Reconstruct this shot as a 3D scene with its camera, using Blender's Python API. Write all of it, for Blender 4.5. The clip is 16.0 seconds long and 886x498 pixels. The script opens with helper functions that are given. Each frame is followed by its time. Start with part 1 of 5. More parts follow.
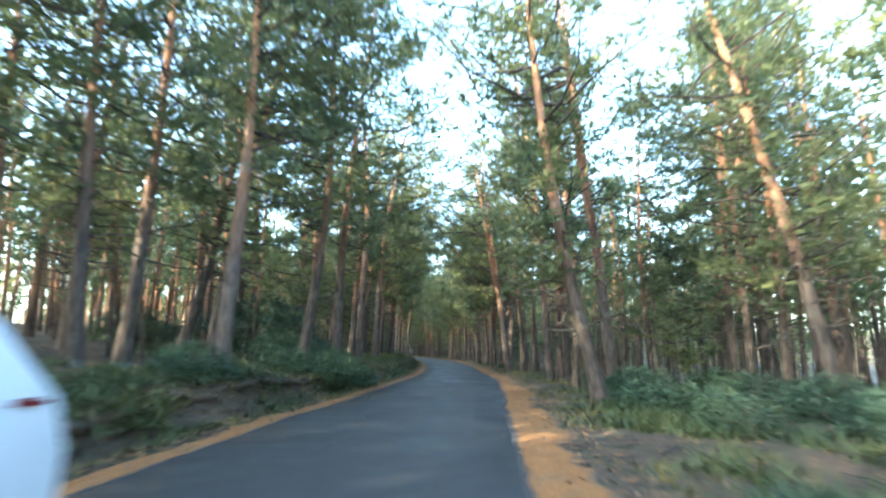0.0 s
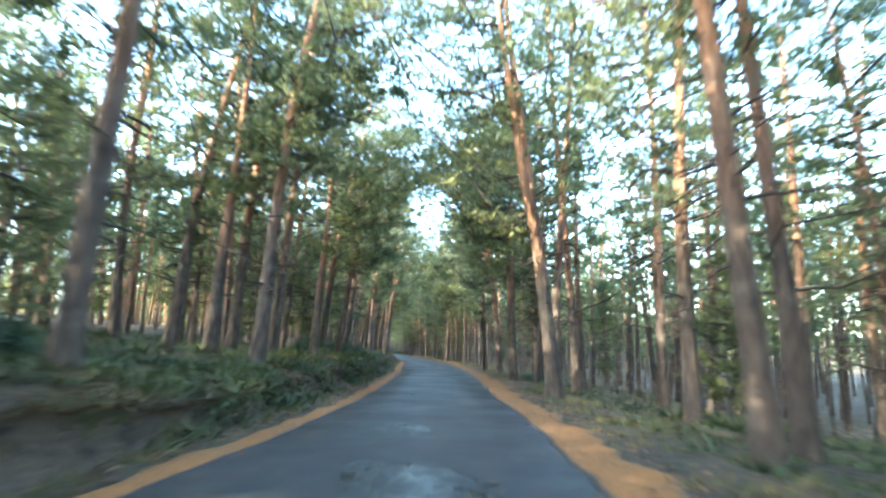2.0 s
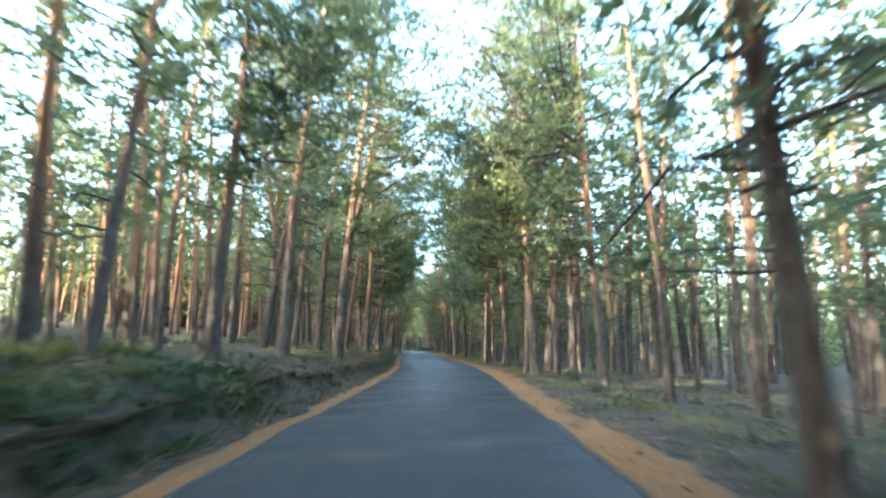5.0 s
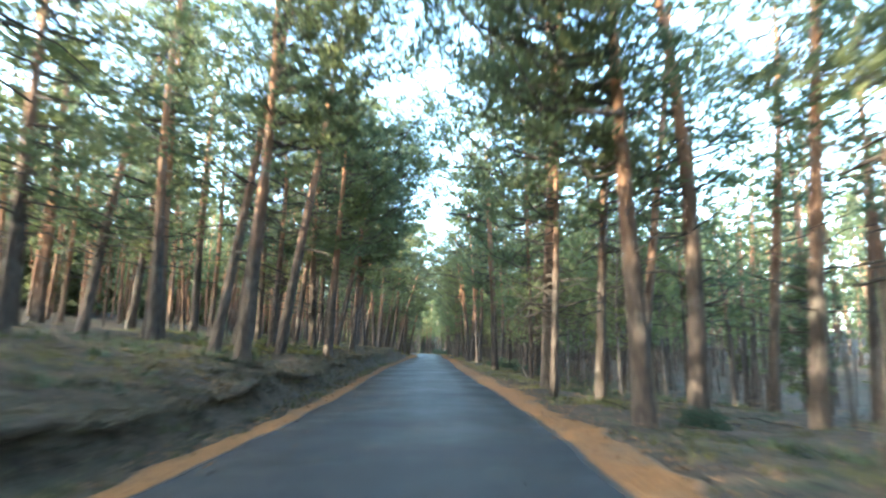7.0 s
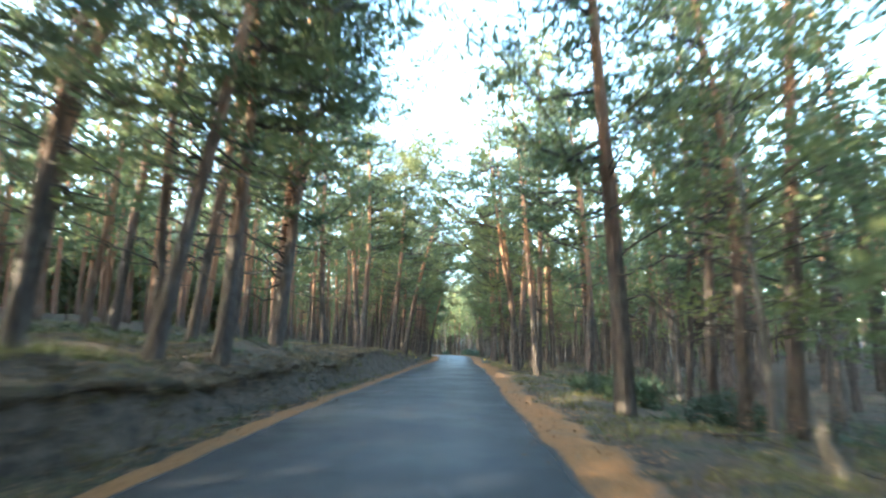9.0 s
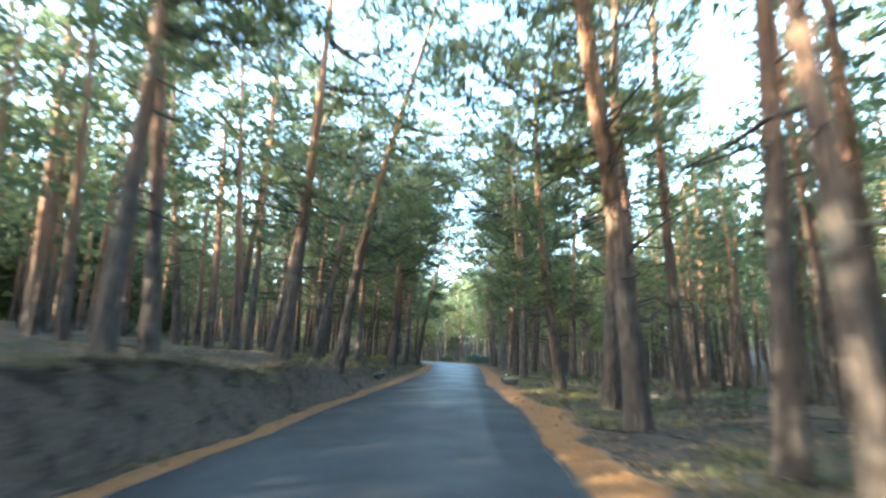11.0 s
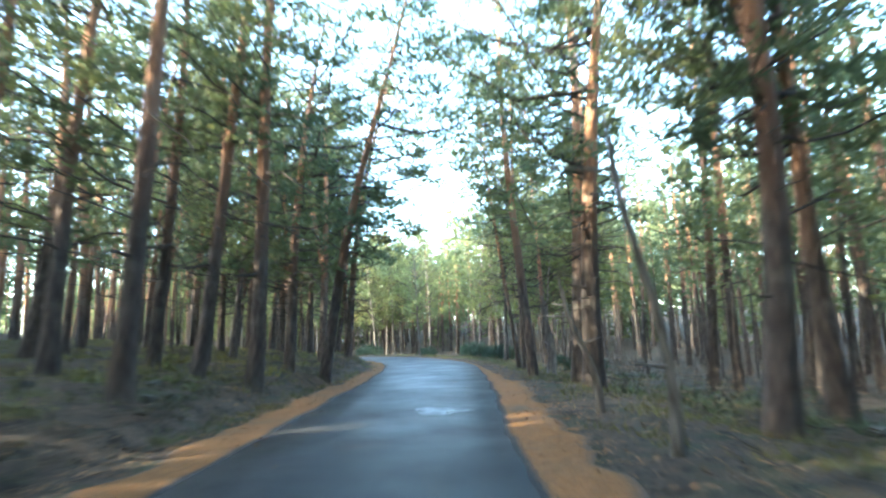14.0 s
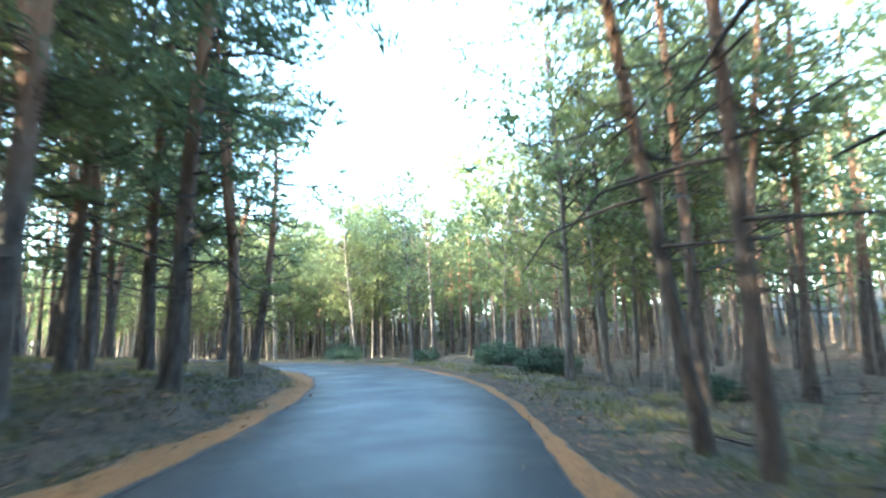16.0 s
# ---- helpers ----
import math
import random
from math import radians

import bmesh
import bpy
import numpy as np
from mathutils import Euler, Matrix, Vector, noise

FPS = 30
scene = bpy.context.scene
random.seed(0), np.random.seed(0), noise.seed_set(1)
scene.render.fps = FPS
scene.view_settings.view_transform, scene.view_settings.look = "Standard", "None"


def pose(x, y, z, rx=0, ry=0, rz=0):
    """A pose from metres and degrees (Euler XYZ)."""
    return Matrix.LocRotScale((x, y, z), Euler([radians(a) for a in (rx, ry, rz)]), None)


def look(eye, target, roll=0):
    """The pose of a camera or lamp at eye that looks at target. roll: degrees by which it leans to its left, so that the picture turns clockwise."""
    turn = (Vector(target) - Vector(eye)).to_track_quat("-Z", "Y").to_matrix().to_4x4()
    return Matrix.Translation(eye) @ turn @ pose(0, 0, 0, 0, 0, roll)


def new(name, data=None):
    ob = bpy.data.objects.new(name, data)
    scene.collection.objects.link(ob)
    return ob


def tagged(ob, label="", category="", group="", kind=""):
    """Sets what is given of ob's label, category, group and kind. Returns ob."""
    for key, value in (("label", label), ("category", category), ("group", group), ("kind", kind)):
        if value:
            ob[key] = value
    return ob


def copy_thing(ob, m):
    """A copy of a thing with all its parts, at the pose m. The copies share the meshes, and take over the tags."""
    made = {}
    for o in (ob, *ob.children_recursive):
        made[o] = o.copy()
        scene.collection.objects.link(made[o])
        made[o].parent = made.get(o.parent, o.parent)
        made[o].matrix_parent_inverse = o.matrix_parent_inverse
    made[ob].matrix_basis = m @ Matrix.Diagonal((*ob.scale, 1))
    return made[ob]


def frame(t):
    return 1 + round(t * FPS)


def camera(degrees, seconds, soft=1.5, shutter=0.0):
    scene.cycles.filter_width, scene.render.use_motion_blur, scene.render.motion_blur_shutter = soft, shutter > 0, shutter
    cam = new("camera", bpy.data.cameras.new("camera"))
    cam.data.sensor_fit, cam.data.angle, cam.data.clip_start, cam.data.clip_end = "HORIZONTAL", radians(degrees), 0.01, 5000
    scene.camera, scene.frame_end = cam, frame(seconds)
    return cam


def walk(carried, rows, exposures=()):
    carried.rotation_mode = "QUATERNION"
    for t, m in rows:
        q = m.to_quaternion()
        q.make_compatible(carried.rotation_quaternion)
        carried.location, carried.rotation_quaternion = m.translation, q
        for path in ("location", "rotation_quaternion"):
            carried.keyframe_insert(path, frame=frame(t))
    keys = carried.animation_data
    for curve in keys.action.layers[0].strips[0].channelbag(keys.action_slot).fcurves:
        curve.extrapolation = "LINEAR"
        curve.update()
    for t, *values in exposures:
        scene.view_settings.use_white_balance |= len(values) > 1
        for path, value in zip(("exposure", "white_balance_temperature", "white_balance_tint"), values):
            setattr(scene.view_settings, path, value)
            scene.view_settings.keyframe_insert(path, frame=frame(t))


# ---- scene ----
cam = camera(78.0, 16.0, soft=2.2, shutter=0.6)
PATH = [
    (0, (0.0, 0.0, 1.35), (0.0, 1.966, 1.718), 0.0),
    (0.5, (0.195, 4.619, 1.35), (0.205, 6.584, 1.725), 0.3),
    (1, (0.39, 9.346, 1.35), (0.397, 11.311, 1.721), 0.9),
    (1.5, (0.585, 14.7, 1.35), (0.588, 16.666, 1.721), 1.5),
    (2, (0.897, 19.842, 1.35), (0.89, 21.808, 1.714), 1.1),
    (2.5, (1.053, 25.335, 1.35), (1.011, 27.301, 1.714), 1.3),
    (3, (1.092, 30.903, 1.35), (1.023, 32.876, 1.67), 1.8),
    (3.5, (1.131, 36.631, 1.35), (1.061, 38.606, 1.659), 0.5),
    (6, (0.52, 65.572, 1.35), (0.359, 67.532, 1.714), 0.1),
    (6.5, (0.237, 71.42, 1.35), (0.051, 73.379, 1.708), 0.7),
    (7, (-0.074, 77.112, 1.35), (-0.287, 79.069, 1.704), 0.5),
    (7.5, (-0.505, 82.848, 1.35), (-0.76, 84.797, 1.717), 0.2),
    (8, (-1.062, 88.69, 1.35), (-1.358, 90.634, 1.713), 0.6),
    (8.5, (-1.766, 94.413, 1.35), (-2.072, 96.355, 1.717), -0.4),
    (9, (-2.414, 99.919, 1.35), (-2.735, 101.861, 1.703), 0.0),
    (11.5, (-5.901, 128.147, 1.35), (-6.246, 130.082, 1.721), 0.1),
    (12, (-6.647, 133.933, 1.35), (-6.992, 135.87, 1.708), -0.5),
    (12.5, (-7.334, 138.867, 1.35), (-7.667, 140.809, 1.694), -1.8),
    (13, (-7.895, 143.86, 1.35), (-8.208, 145.808, 1.677), -2.6),
    (13.5, (-8.516, 148.68, 1.35), (-8.819, 150.629, 1.68), -2.4),
    (14, (-8.868, 153.269, 1.35), (-9.195, 155.215, 1.673), -2.0),
    (14.5, (-9.43, 157.748, 1.35), (-9.766, 159.692, 1.677), -1.6),
    (15, (-10.084, 161.978, 1.35), (-10.426, 163.924, 1.656), -2.0),
    (15.5, (-10.653, 166.5, 1.35), (-11.02, 168.445, 1.642), -1.8),
    (16, (-11.32, 170.54, 1.35), (-11.699, 172.478, 1.663), -2.1),
]
walk(cam, [(t, look(eye, target, roll)) for t, eye, target, roll in PATH], [(0.0, 4.1, 5700, -4), (1.0, 4.35, 5700, -4), (2.0, 4.63, 5700, -4), (3.0, 4.54, 5700, -4), (3.7, 4.64, 5700, -4), (6.0, 4.27, 5700, -4), (7.7, 4.72, 5800, -4), (9.2, 4.6, 5900, -4), (11.5, 4.55, 5750, -4), (12.7, 4.92, 5750, -4), (13.5, 4.77, 5700, -4), (15.0, 4.63, 5600, -5), (16.0, 4.74, 5500, -5)])

# ---- world, sun, exposure ----
SUN_AZ, SUN_EL = 236.0, 22.0
world = bpy.data.worlds.new("world")
scene.world = world
world.use_nodes = True
wn = world.node_tree.nodes
sky = wn.new("ShaderNodeTexSky")
sky.sky_type = "NISHITA"
sky.sun_disc = False
sky.sun_elevation, sky.sun_rotation = radians(SUN_EL), radians(SUN_AZ)
sky.air_density, sky.dust_density, sky.ozone_density = 1.0, 2.5, 1.0
wn["Background"].inputs["Strength"].default_value = 0.15
world.node_tree.links.new(sky.outputs[0], wn["Background"].inputs["Color"])
sun = new("sun", bpy.data.lights.new("sun", "SUN"))
sun.data.energy, sun.data.angle, sun.data.color = 2.0, radians(0.5), (1.0, 0.82, 0.62)
az, el = radians(SUN_AZ), radians(SUN_EL)
SUN_FROM = Vector((math.sin(az) * math.cos(el), math.cos(az) * math.cos(el), math.sin(el)))
sun.matrix_world = look(SUN_FROM * 200, (0, 0, 0))


# ---- materials ----
def material(name, rough=0.85):
    m = bpy.data.materials.new(name)
    m.use_nodes = True
    n, l = m.node_tree.nodes, m.node_tree.links
    b = n["Principled BSDF"]
    b.inputs["Roughness"].default_value = rough
    b.inputs["Specular IOR Level"].default_value = 0.3
    return m, n, l, b


def noise_tex(n, l, vec, scale, detail=4, rough=0.6):
    t = n.new("ShaderNodeTexNoise")
    t.inputs["Scale"].default_value, t.inputs["Detail"].default_value = scale, detail
    t.inputs["Roughness"].default_value = rough
    l.new(vec, t.inputs["Vector"])
    return t.outputs["Fac"]


def ramp(n, l, fac, stops):
    r = n.new("ShaderNodeValToRGB")
    els = r.color_ramp.elements
    while len(els) < len(stops):
        els.new(0.5)
    for e, (p, c) in zip(els, stops):
        e.position, e.color = p, (*c, 1)
    l.new(fac, r.inputs[0])
    return r.outputs[0]


def mix(n, l, fac, a, b, mode="MIX"):
    x = n.new("ShaderNodeMix")
    x.data_type, x.blend_type = "RGBA", mode
    for key, v in ((0, fac), (6, a), (7, b)):
        if isinstance(v, bpy.types.NodeSocket):
            l.new(v, x.inputs[key])
        else:
            x.inputs[key].default_value = v if key == 0 else (*v, 1)
    return x.outputs[2]


def bump(n, l, b, height, strength, distance):
    x = n.new("ShaderNodeBump")
    x.inputs["Strength"].default_value, x.inputs["Distance"].default_value = strength, distance
    l.new(height, x.inputs["Height"])
    l.new(x.outputs[0], b.inputs["Normal"])


def coords(n, kind="Object"):
    return n.new("ShaderNodeTexCoord").outputs[kind]


def stretched(n, l, vec, scale):
    m = n.new("ShaderNodeMapping")
    m.inputs["Scale"].default_value = scale
    l.new(vec, m.inputs["Vector"])
    return m.outputs[0]


def world_place(n):
    return n.new("ShaderNodeNewGeometry").outputs["Position"]


def mat_bark(name, low, high, from_z, to_z):
    """Plated pine bark: grey-brown plates low down, thin orange bark higher up."""
    m, n, l, b = material(name, 0.9)
    o = coords(n)
    sep = n.new("ShaderNodeSeparateXYZ")
    l.new(o, sep.inputs[0])
    wob = noise_tex(n, l, o, 0.7, 2)
    add = n.new("ShaderNodeMath")
    add.operation = "MULTIPLY_ADD"
    l.new(wob, add.inputs[0])
    add.inputs[1].default_value = 3.0
    l.new(sep.outputs[2], add.inputs[2])
    mr = n.new("ShaderNodeMapRange")
    mr.inputs[1].default_value, mr.inputs[2].default_value = from_z, to_z
    l.new(add.outputs[0], mr.inputs[0])
    plates = n.new("ShaderNodeTexVoronoi")
    plates.inputs["Scale"].default_value = 7.0
    l.new(stretched(n, l, o, (1.6, 1.6, 0.45)), plates.inputs["Vector"])
    grain = noise_tex(n, l, stretched(n, l, o, (6, 6, 1.5)), 5.0, 6)
    lowc = mix(n, l, plates.outputs["Distance"], tuple(c * 1.35 for c in low), tuple(c * 0.45 for c in low))
    highc = mix(n, l, grain, tuple(c * 0.7 for c in high), tuple(min(1, c * 1.25) for c in high))
    c = mix(n, l, mr.outputs[0], lowc, highc)
    grey = noise_tex(n, l, o, 1.7, 3)
    c = mix(n, l, ramp(n, l, grey, [(0.52, (0, 0, 0)), (0.72, (0.5, 0.5, 0.5))]), c, (0.2, 0.2, 0.17))
    info = n.new("ShaderNodeObjectInfo")
    c = mix(n, l, 0.5, c, ramp(n, l, info.outputs["Random"], [(0, (0.28, 0.24, 0.2)), (1, (0.85, 0.74, 0.66))]), "MULTIPLY")
    l.new(c, b.inputs["Base Color"])
    bump(n, l, b, plates.outputs["Distance"], 0.9, -0.05)
    return m


def mat_leaf(name, dark, light, through_light=0.25, rough=0.6):
    m, n, l, b = material(name, rough)
    g = n.new("ShaderNodeNewGeometry")
    info = n.new("ShaderNodeObjectInfo")
    c = mix(n, l, g.outputs["Random Per Island"], dark, light)
    big = noise_tex(n, l, world_place(n), 0.35, 2)
    c = mix(n, l, ramp(n, l, big, [(0.42, (0, 0, 0)), (0.62, (1, 1, 1))]), c, tuple(x * y for x, y in zip(light, (1.15, 1.0, 0.8))), "MIX")
    c = mix(n, l, 0.35, c, ramp(n, l, info.outputs["Random"], [(0, (0.6, 0.7, 0.62)), (0.5, (1, 1, 1)), (1, (1, 0.95, 0.55))]), "MULTIPLY")
    l.new(c, b.inputs["Base Color"])
    t = n.new("ShaderNodeBsdfTranslucent")
    l.new(c, t.inputs["Color"])
    s = n.new("ShaderNodeMixShader")
    s.inputs[0].default_value = through_light
    l.new(b.outputs[0], s.inputs[1])
    l.new(t.outputs[0], s.inputs[2])
    l.new(s.outputs[0], n["Material Output"].inputs["Surface"])
    return m


def mat_ground():
    m, n, l, b = material("forest_floor", 0.95)
    p = world_place(n)
    big = noise_tex(n, l, p, 0.22, 3)
    mid = noise_tex(n, l, p, 1.1, 5)
    fine = noise_tex(n, l, p, 14.0, 5, 0.7)
    bits = n.new("ShaderNodeTexVoronoi")
    bits.inputs["Scale"].default_value = 22.0
    l.new(p, bits.inputs["Vector"])
    fine = mix(n, l, 0.5, ramp(n, l, fine, [(0.3, (0, 0, 0)), (0.7, (1, 1, 1))]), bits.outputs["Color"])
    litter = mix(n, l, fine, (0.026, 0.019, 0.014), (0.115, 0.08, 0.053))
    moss = mix(n, l, fine, (0.014, 0.02, 0.009), (0.07, 0.08, 0.035))
    soil = mix(n, l, fine, (0.04, 0.03, 0.022), (0.16, 0.115, 0.078))
    c = mix(n, l, ramp(n, l, mid, [(0.47, (0, 0, 0)), (0.66, (0.9, 0.9, 0.9))]), litter, moss)
    c = mix(n, l, ramp(n, l, big, [(0.5, (0, 0, 0)), (0.64, (0.8, 0.8, 0.8))]), c, litter)
    g = n.new("ShaderNodeNewGeometry")
    sep = n.new("ShaderNodeSeparateXYZ")
    l.new(g.outputs["True Normal"], sep.inputs[0])
    c = mix(n, l, ramp(n, l, sep.outputs[2], [(0.8, (1, 1, 1)), (0.96, (0, 0, 0))]), c, soil)
    heaps = noise_tex(n, l, p, 2.3, 5, 0.7)
    c = mix(n, l, 1.0, c, ramp(n, l, heaps, [(0.36, (0.35, 0.34, 0.33)), (0.5, (1, 1, 1)), (0.66, (1.0, 0.95, 0.88))]), "MULTIPLY")
    c = mix(n, l, ramp(n, l, heaps, [(0.58, (0, 0, 0)), (0.74, (0.4, 0.4, 0.4))]), c, (0.17, 0.12, 0.08))
    l.new(c, b.inputs["Base Color"])
    bump(n, l, b, fine, 0.9, 0.07)
    return m


def mat_road():
    m, n, l, b = material("worn_asphalt", 0.75)
    p = world_place(n)
    stone = noise_tex(n, l, p, 90.0, 3, 0.8)
    patch = noise_tex(n, l, p, 0.5, 4)
    wear = noise_tex(n, l, p, 3.0, 5)
    c = mix(n, l, stone, (0.014, 0.0138, 0.0136), (0.036, 0.0355, 0.035))
    c = mix(n, l, ramp(n, l, patch, [(0.45, (0, 0, 0)), (0.65, (0.7, 0.7, 0.7))]), c, (0.031, 0.0305, 0.03))
    c = mix(n, l, ramp(n, l, wear, [(0.55, (0, 0, 0)), (0.75, (0.4, 0.4, 0.4))]), c, (0.062, 0.053, 0.042))
    l.new(c, b.inputs["Base Color"])
    l.new(ramp(n, l, patch, [(0.35, (0.4, 0.4, 0.4)), (0.7, (0.62, 0.62, 0.62))]), b.inputs["Roughness"])
    b.inputs["Specular IOR Level"].default_value = 0.26
    bump(n, l, b, stone, 0.5, 0.01)
    return m


def mat_two(name, a, b2, scale, rough=0.9, bump_d=0.02, c3=None):
    m, n, l, b = material(name, rough)
    p = world_place(n)
    fine = noise_tex(n, l, p, scale, 6, 0.7)
    big = noise_tex(n, l, p, scale * 0.08, 3)
    c = mix(n, l, ramp(n, l, fine, [(0.3, (0, 0, 0)), (0.7, (1, 1, 1))]), a, b2)
    c = mix(n, l, ramp(n, l, big, [(0.45, (0, 0, 0)), (0.7, (0.7, 0.7, 0.7))]), c, c3 or tuple(x * 0.6 for x in a))
    l.new(c, b.inputs["Base Color"])
    bump(n, l, b, fine, 0.6, bump_d)
    return m


BARK = mat_bark("pine_bark", (0.1, 0.079, 0.066), (0.38, 0.2, 0.11), 4.0, 8.2)
BARK_GREY = mat_bark("grey_bark", (0.17, 0.15, 0.13), (0.2, 0.16, 0.13), 5.0, 11.0)
BARK_PALE = mat_bark("pale_bark", (0.2, 0.175, 0.145), (0.3, 0.265, 0.215), 2.0, 8.0)
TWIG = mat_two("dead_branch_bark", (0.035, 0.028, 0.023), (0.085, 0.065, 0.05), 9.0)
NEEDLES = mat_leaf("pine_needles", (0.073, 0.097, 0.053), (0.127, 0.154, 0.075), 0.52)
BROADLEAF = mat_leaf("broad_leaves", (0.09, 0.118, 0.052), (0.145, 0.172, 0.075), 0.5)
JUNIPER = mat_leaf("juniper_needles", (0.016, 0.034, 0.022), (0.05, 0.085, 0.05), 0.1)
FERN = mat_leaf("bracken", (0.026, 0.042, 0.022), (0.075, 0.098, 0.042), 0.3)
GRASS = mat_leaf("dry_grass", (0.045, 0.06, 0.02), (0.14, 0.132, 0.052), 0.3)
GROUND = mat_ground()
ROAD = mat_road()
def mat_needles():
    m, n, l, b = material("fallen_needles", 0.95)
    p = world_place(n)
    needles = noise_tex(n, l, stretched(n, l, p, (1.0, 0.35, 1.0)), 60.0, 5, 0.75)
    clots = noise_tex(n, l, p, 7.0, 5, 0.65)
    patch = noise_tex(n, l, p, 0.9, 4)
    c = mix(n, l, ramp(n, l, needles, [(0.32, (0, 0, 0)), (0.68, (1, 1, 1))]), (0.1, 0.045, 0.013), (0.31, 0.14, 0.042))
    c = mix(n, l, ramp(n, l, clots, [(0.45, (0, 0, 0)), (0.68, (0.75, 0.75, 0.75))]), c, (0.12, 0.06, 0.023))
    c = mix(n, l, ramp(n, l, patch, [(0.52, (0, 0, 0)), (0.72, (0.65, 0.65, 0.65))]), c, (0.1, 0.075, 0.045))
    # the cover thins out into asphalt on one side and forest litter on the other
    span = n.new("ShaderNodeAttribute")
    span.attribute_name = "span"
    bare = mix(n, l, ramp(n, l, span.outputs["Fac"], [(0.45, (0, 0, 0)), (0.55, (1, 1, 1))]), (0.032, 0.0315, 0.0315), mix(n, l, needles, (0.03, 0.022, 0.015), (0.13, 0.09, 0.06)))
    cover = ramp(n, l, span.outputs["Fac"], [(0.0, (0.02, 0.02, 0.02)), (0.3, (1, 1, 1)), (0.5, (1, 1, 1)), (1.0, (0, 0, 0))])
    frayed = mix(n, l, 0.5, clots, needles)
    lie = n.new("ShaderNodeMath")
    lie.operation = "ADD"
    l.new(cover, lie.inputs[0])
    l.new(frayed, lie.inputs[1])
    c = mix(n, l, ramp(n, l, lie.outputs[0], [(0.72, (0, 0, 0)), (1.0, (1, 1, 1))]), bare, c)
    l.new(c, b.inputs["Base Color"])
    bump(n, l, b, clots, 0.8, 0.05)
    return m


def mat_water():
    m, n, l, b = material("wet_asphalt", 0.12)
    p = world_place(n)
    b.inputs["Base Color"].default_value = (0.02, 0.021, 0.022, 1)
    b.inputs["Specular IOR Level"].default_value = 0.5
    film = noise_tex(n, l, p, 3.0, 5, 0.7)
    l.new(ramp(n, l, film, [(0.36, (0.2, 0.2, 0.2)), (0.58, (0.5, 0.5, 0.5))]), b.inputs["Roughness"])
    bump(n, l, b, noise_tex(n, l, p, 40.0, 3), 0.15, 0.004)
    return m


WATER = mat_water()
NEEDLE_LITTER = mat_needles()
OLD_NEEDLES = mat_two("fallen_needles_old", (0.17, 0.085, 0.033), (0.28, 0.145, 0.06), 22.0, 0.95, 0.02, (0.15, 0.085, 0.042))
ROCK = mat_two("mossy_granite", (0.055, 0.052, 0.044), (0.135, 0.128, 0.108), 6.0, 0.9, 0.03, (0.042, 0.05, 0.024))

# ---- the road's line and the lie of the land ----
LINE = [(-14.0, -120.0), (-6.5, -45.0), (-3.0, -14.0), (-1.75, 0.0), (-0.93, 11.0), (-0.15, 20.0), (0.5, 30.0), (0.54, 40.0), (0.45, 52.0), (-0.3, 68.0), (-1.1, 82.0),
        (-2.5, 94.0), (-4.3, 106.0), (-6.0, 119.0), (-7.64, 133.0), (-9.2, 144.5), (-10.3, 155.0), (-11.7, 165.0), (-13.0, 173.5),
        (-14.3, 180.4), (-16.8, 188.0), (-21.2, 195.2), (-28.5, 201.4), (-38.0, 205.6), (-53.0, 210.0), (-80.0, 216.0), (-150.0, 226.0)]


def smooth_line(points, step=0.5):
    """A Catmull-Rom curve through the points, in even steps."""
    p = np.array(points, float)
    p = np.vstack([2 * p[0] - p[1], p, 2 * p[-1] - p[-2]])
    out = []
    for i in range(1, len(p) - 2):
        a, b, c, d = p[i - 1:i + 3]
        k = max(2, int(np.linalg.norm(c - b) / step))
        for u in np.arange(k) / k:
            out.append(0.5 * (2 * b + (c - a) * u + (2 * a - 5 * b + 4 * c - d) * u**2 + (3 * b - a - 3 * c + d) * u**3))
    out.append(p[-2])
    return np.array(out)


CURVE = smooth_line(LINE)
TANGENT = np.gradient(CURVE, axis=0)
TANGENT /= np.linalg.norm(TANGENT, axis=1)[:, None]
RIGHT = np.stack([TANGENT[:, 1], -TANGENT[:, 0]], 1)
HALF = np.interp(CURVE[:, 1], (0, 8, 24, 30, 36, 44, 55, 66, 135, 141, 148, 160, 167, 173, 179, 200), (2.35, 2.4, 2.38, 2.25, 2.1, 2.12, 2.25, 2.4, 2.42, 2.28, 1.97, 1.95, 2.1, 2.25, 2.38, 2.4))


def across(x, y):
    """Metres from the road's centre line, to its right positive, and the nearest place on it."""
    x, y = np.atleast_1d(np.asarray(x, float)), np.atleast_1d(np.asarray(y, float))
    d, k = np.empty(len(x)), np.empty(len(x), int)
    for i in range(0, len(x), 4000):
        q = np.stack([x[i:i + 4000], y[i:i + 4000]], 1)
        gap = ((q[:, None, :] - CURVE[None]) ** 2).sum(2)
        j = gap.argmin(1)
        side = ((q - CURVE[j]) * RIGHT[j]).sum(1)
        d[i:i + 4000] = np.sign(side) * np.sqrt(gap[np.arange(len(j)), j])
        k[i:i + 4000] = j
    return d, k


def step01(v, a, b):
    u = np.clip((v - a) / (b - a), 0, 1)
    return u * u * (3 - 2 * u)


def wave(x, y, scale, seed=0.0):
    """Cheap smooth unevenness, about -1 to 1."""
    x, y = x / scale, y / scale
    return (np.sin(1.7 * x + 0.6 * y + seed) + np.sin(-0.8 * x + 1.9 * y + 2.1 * seed + 1) + np.sin(2.9 * x - 2.3 * y + seed * 3.3)
            + np.sin(4.1 * x + 3.7 * y + 1.3 * seed)) / 4


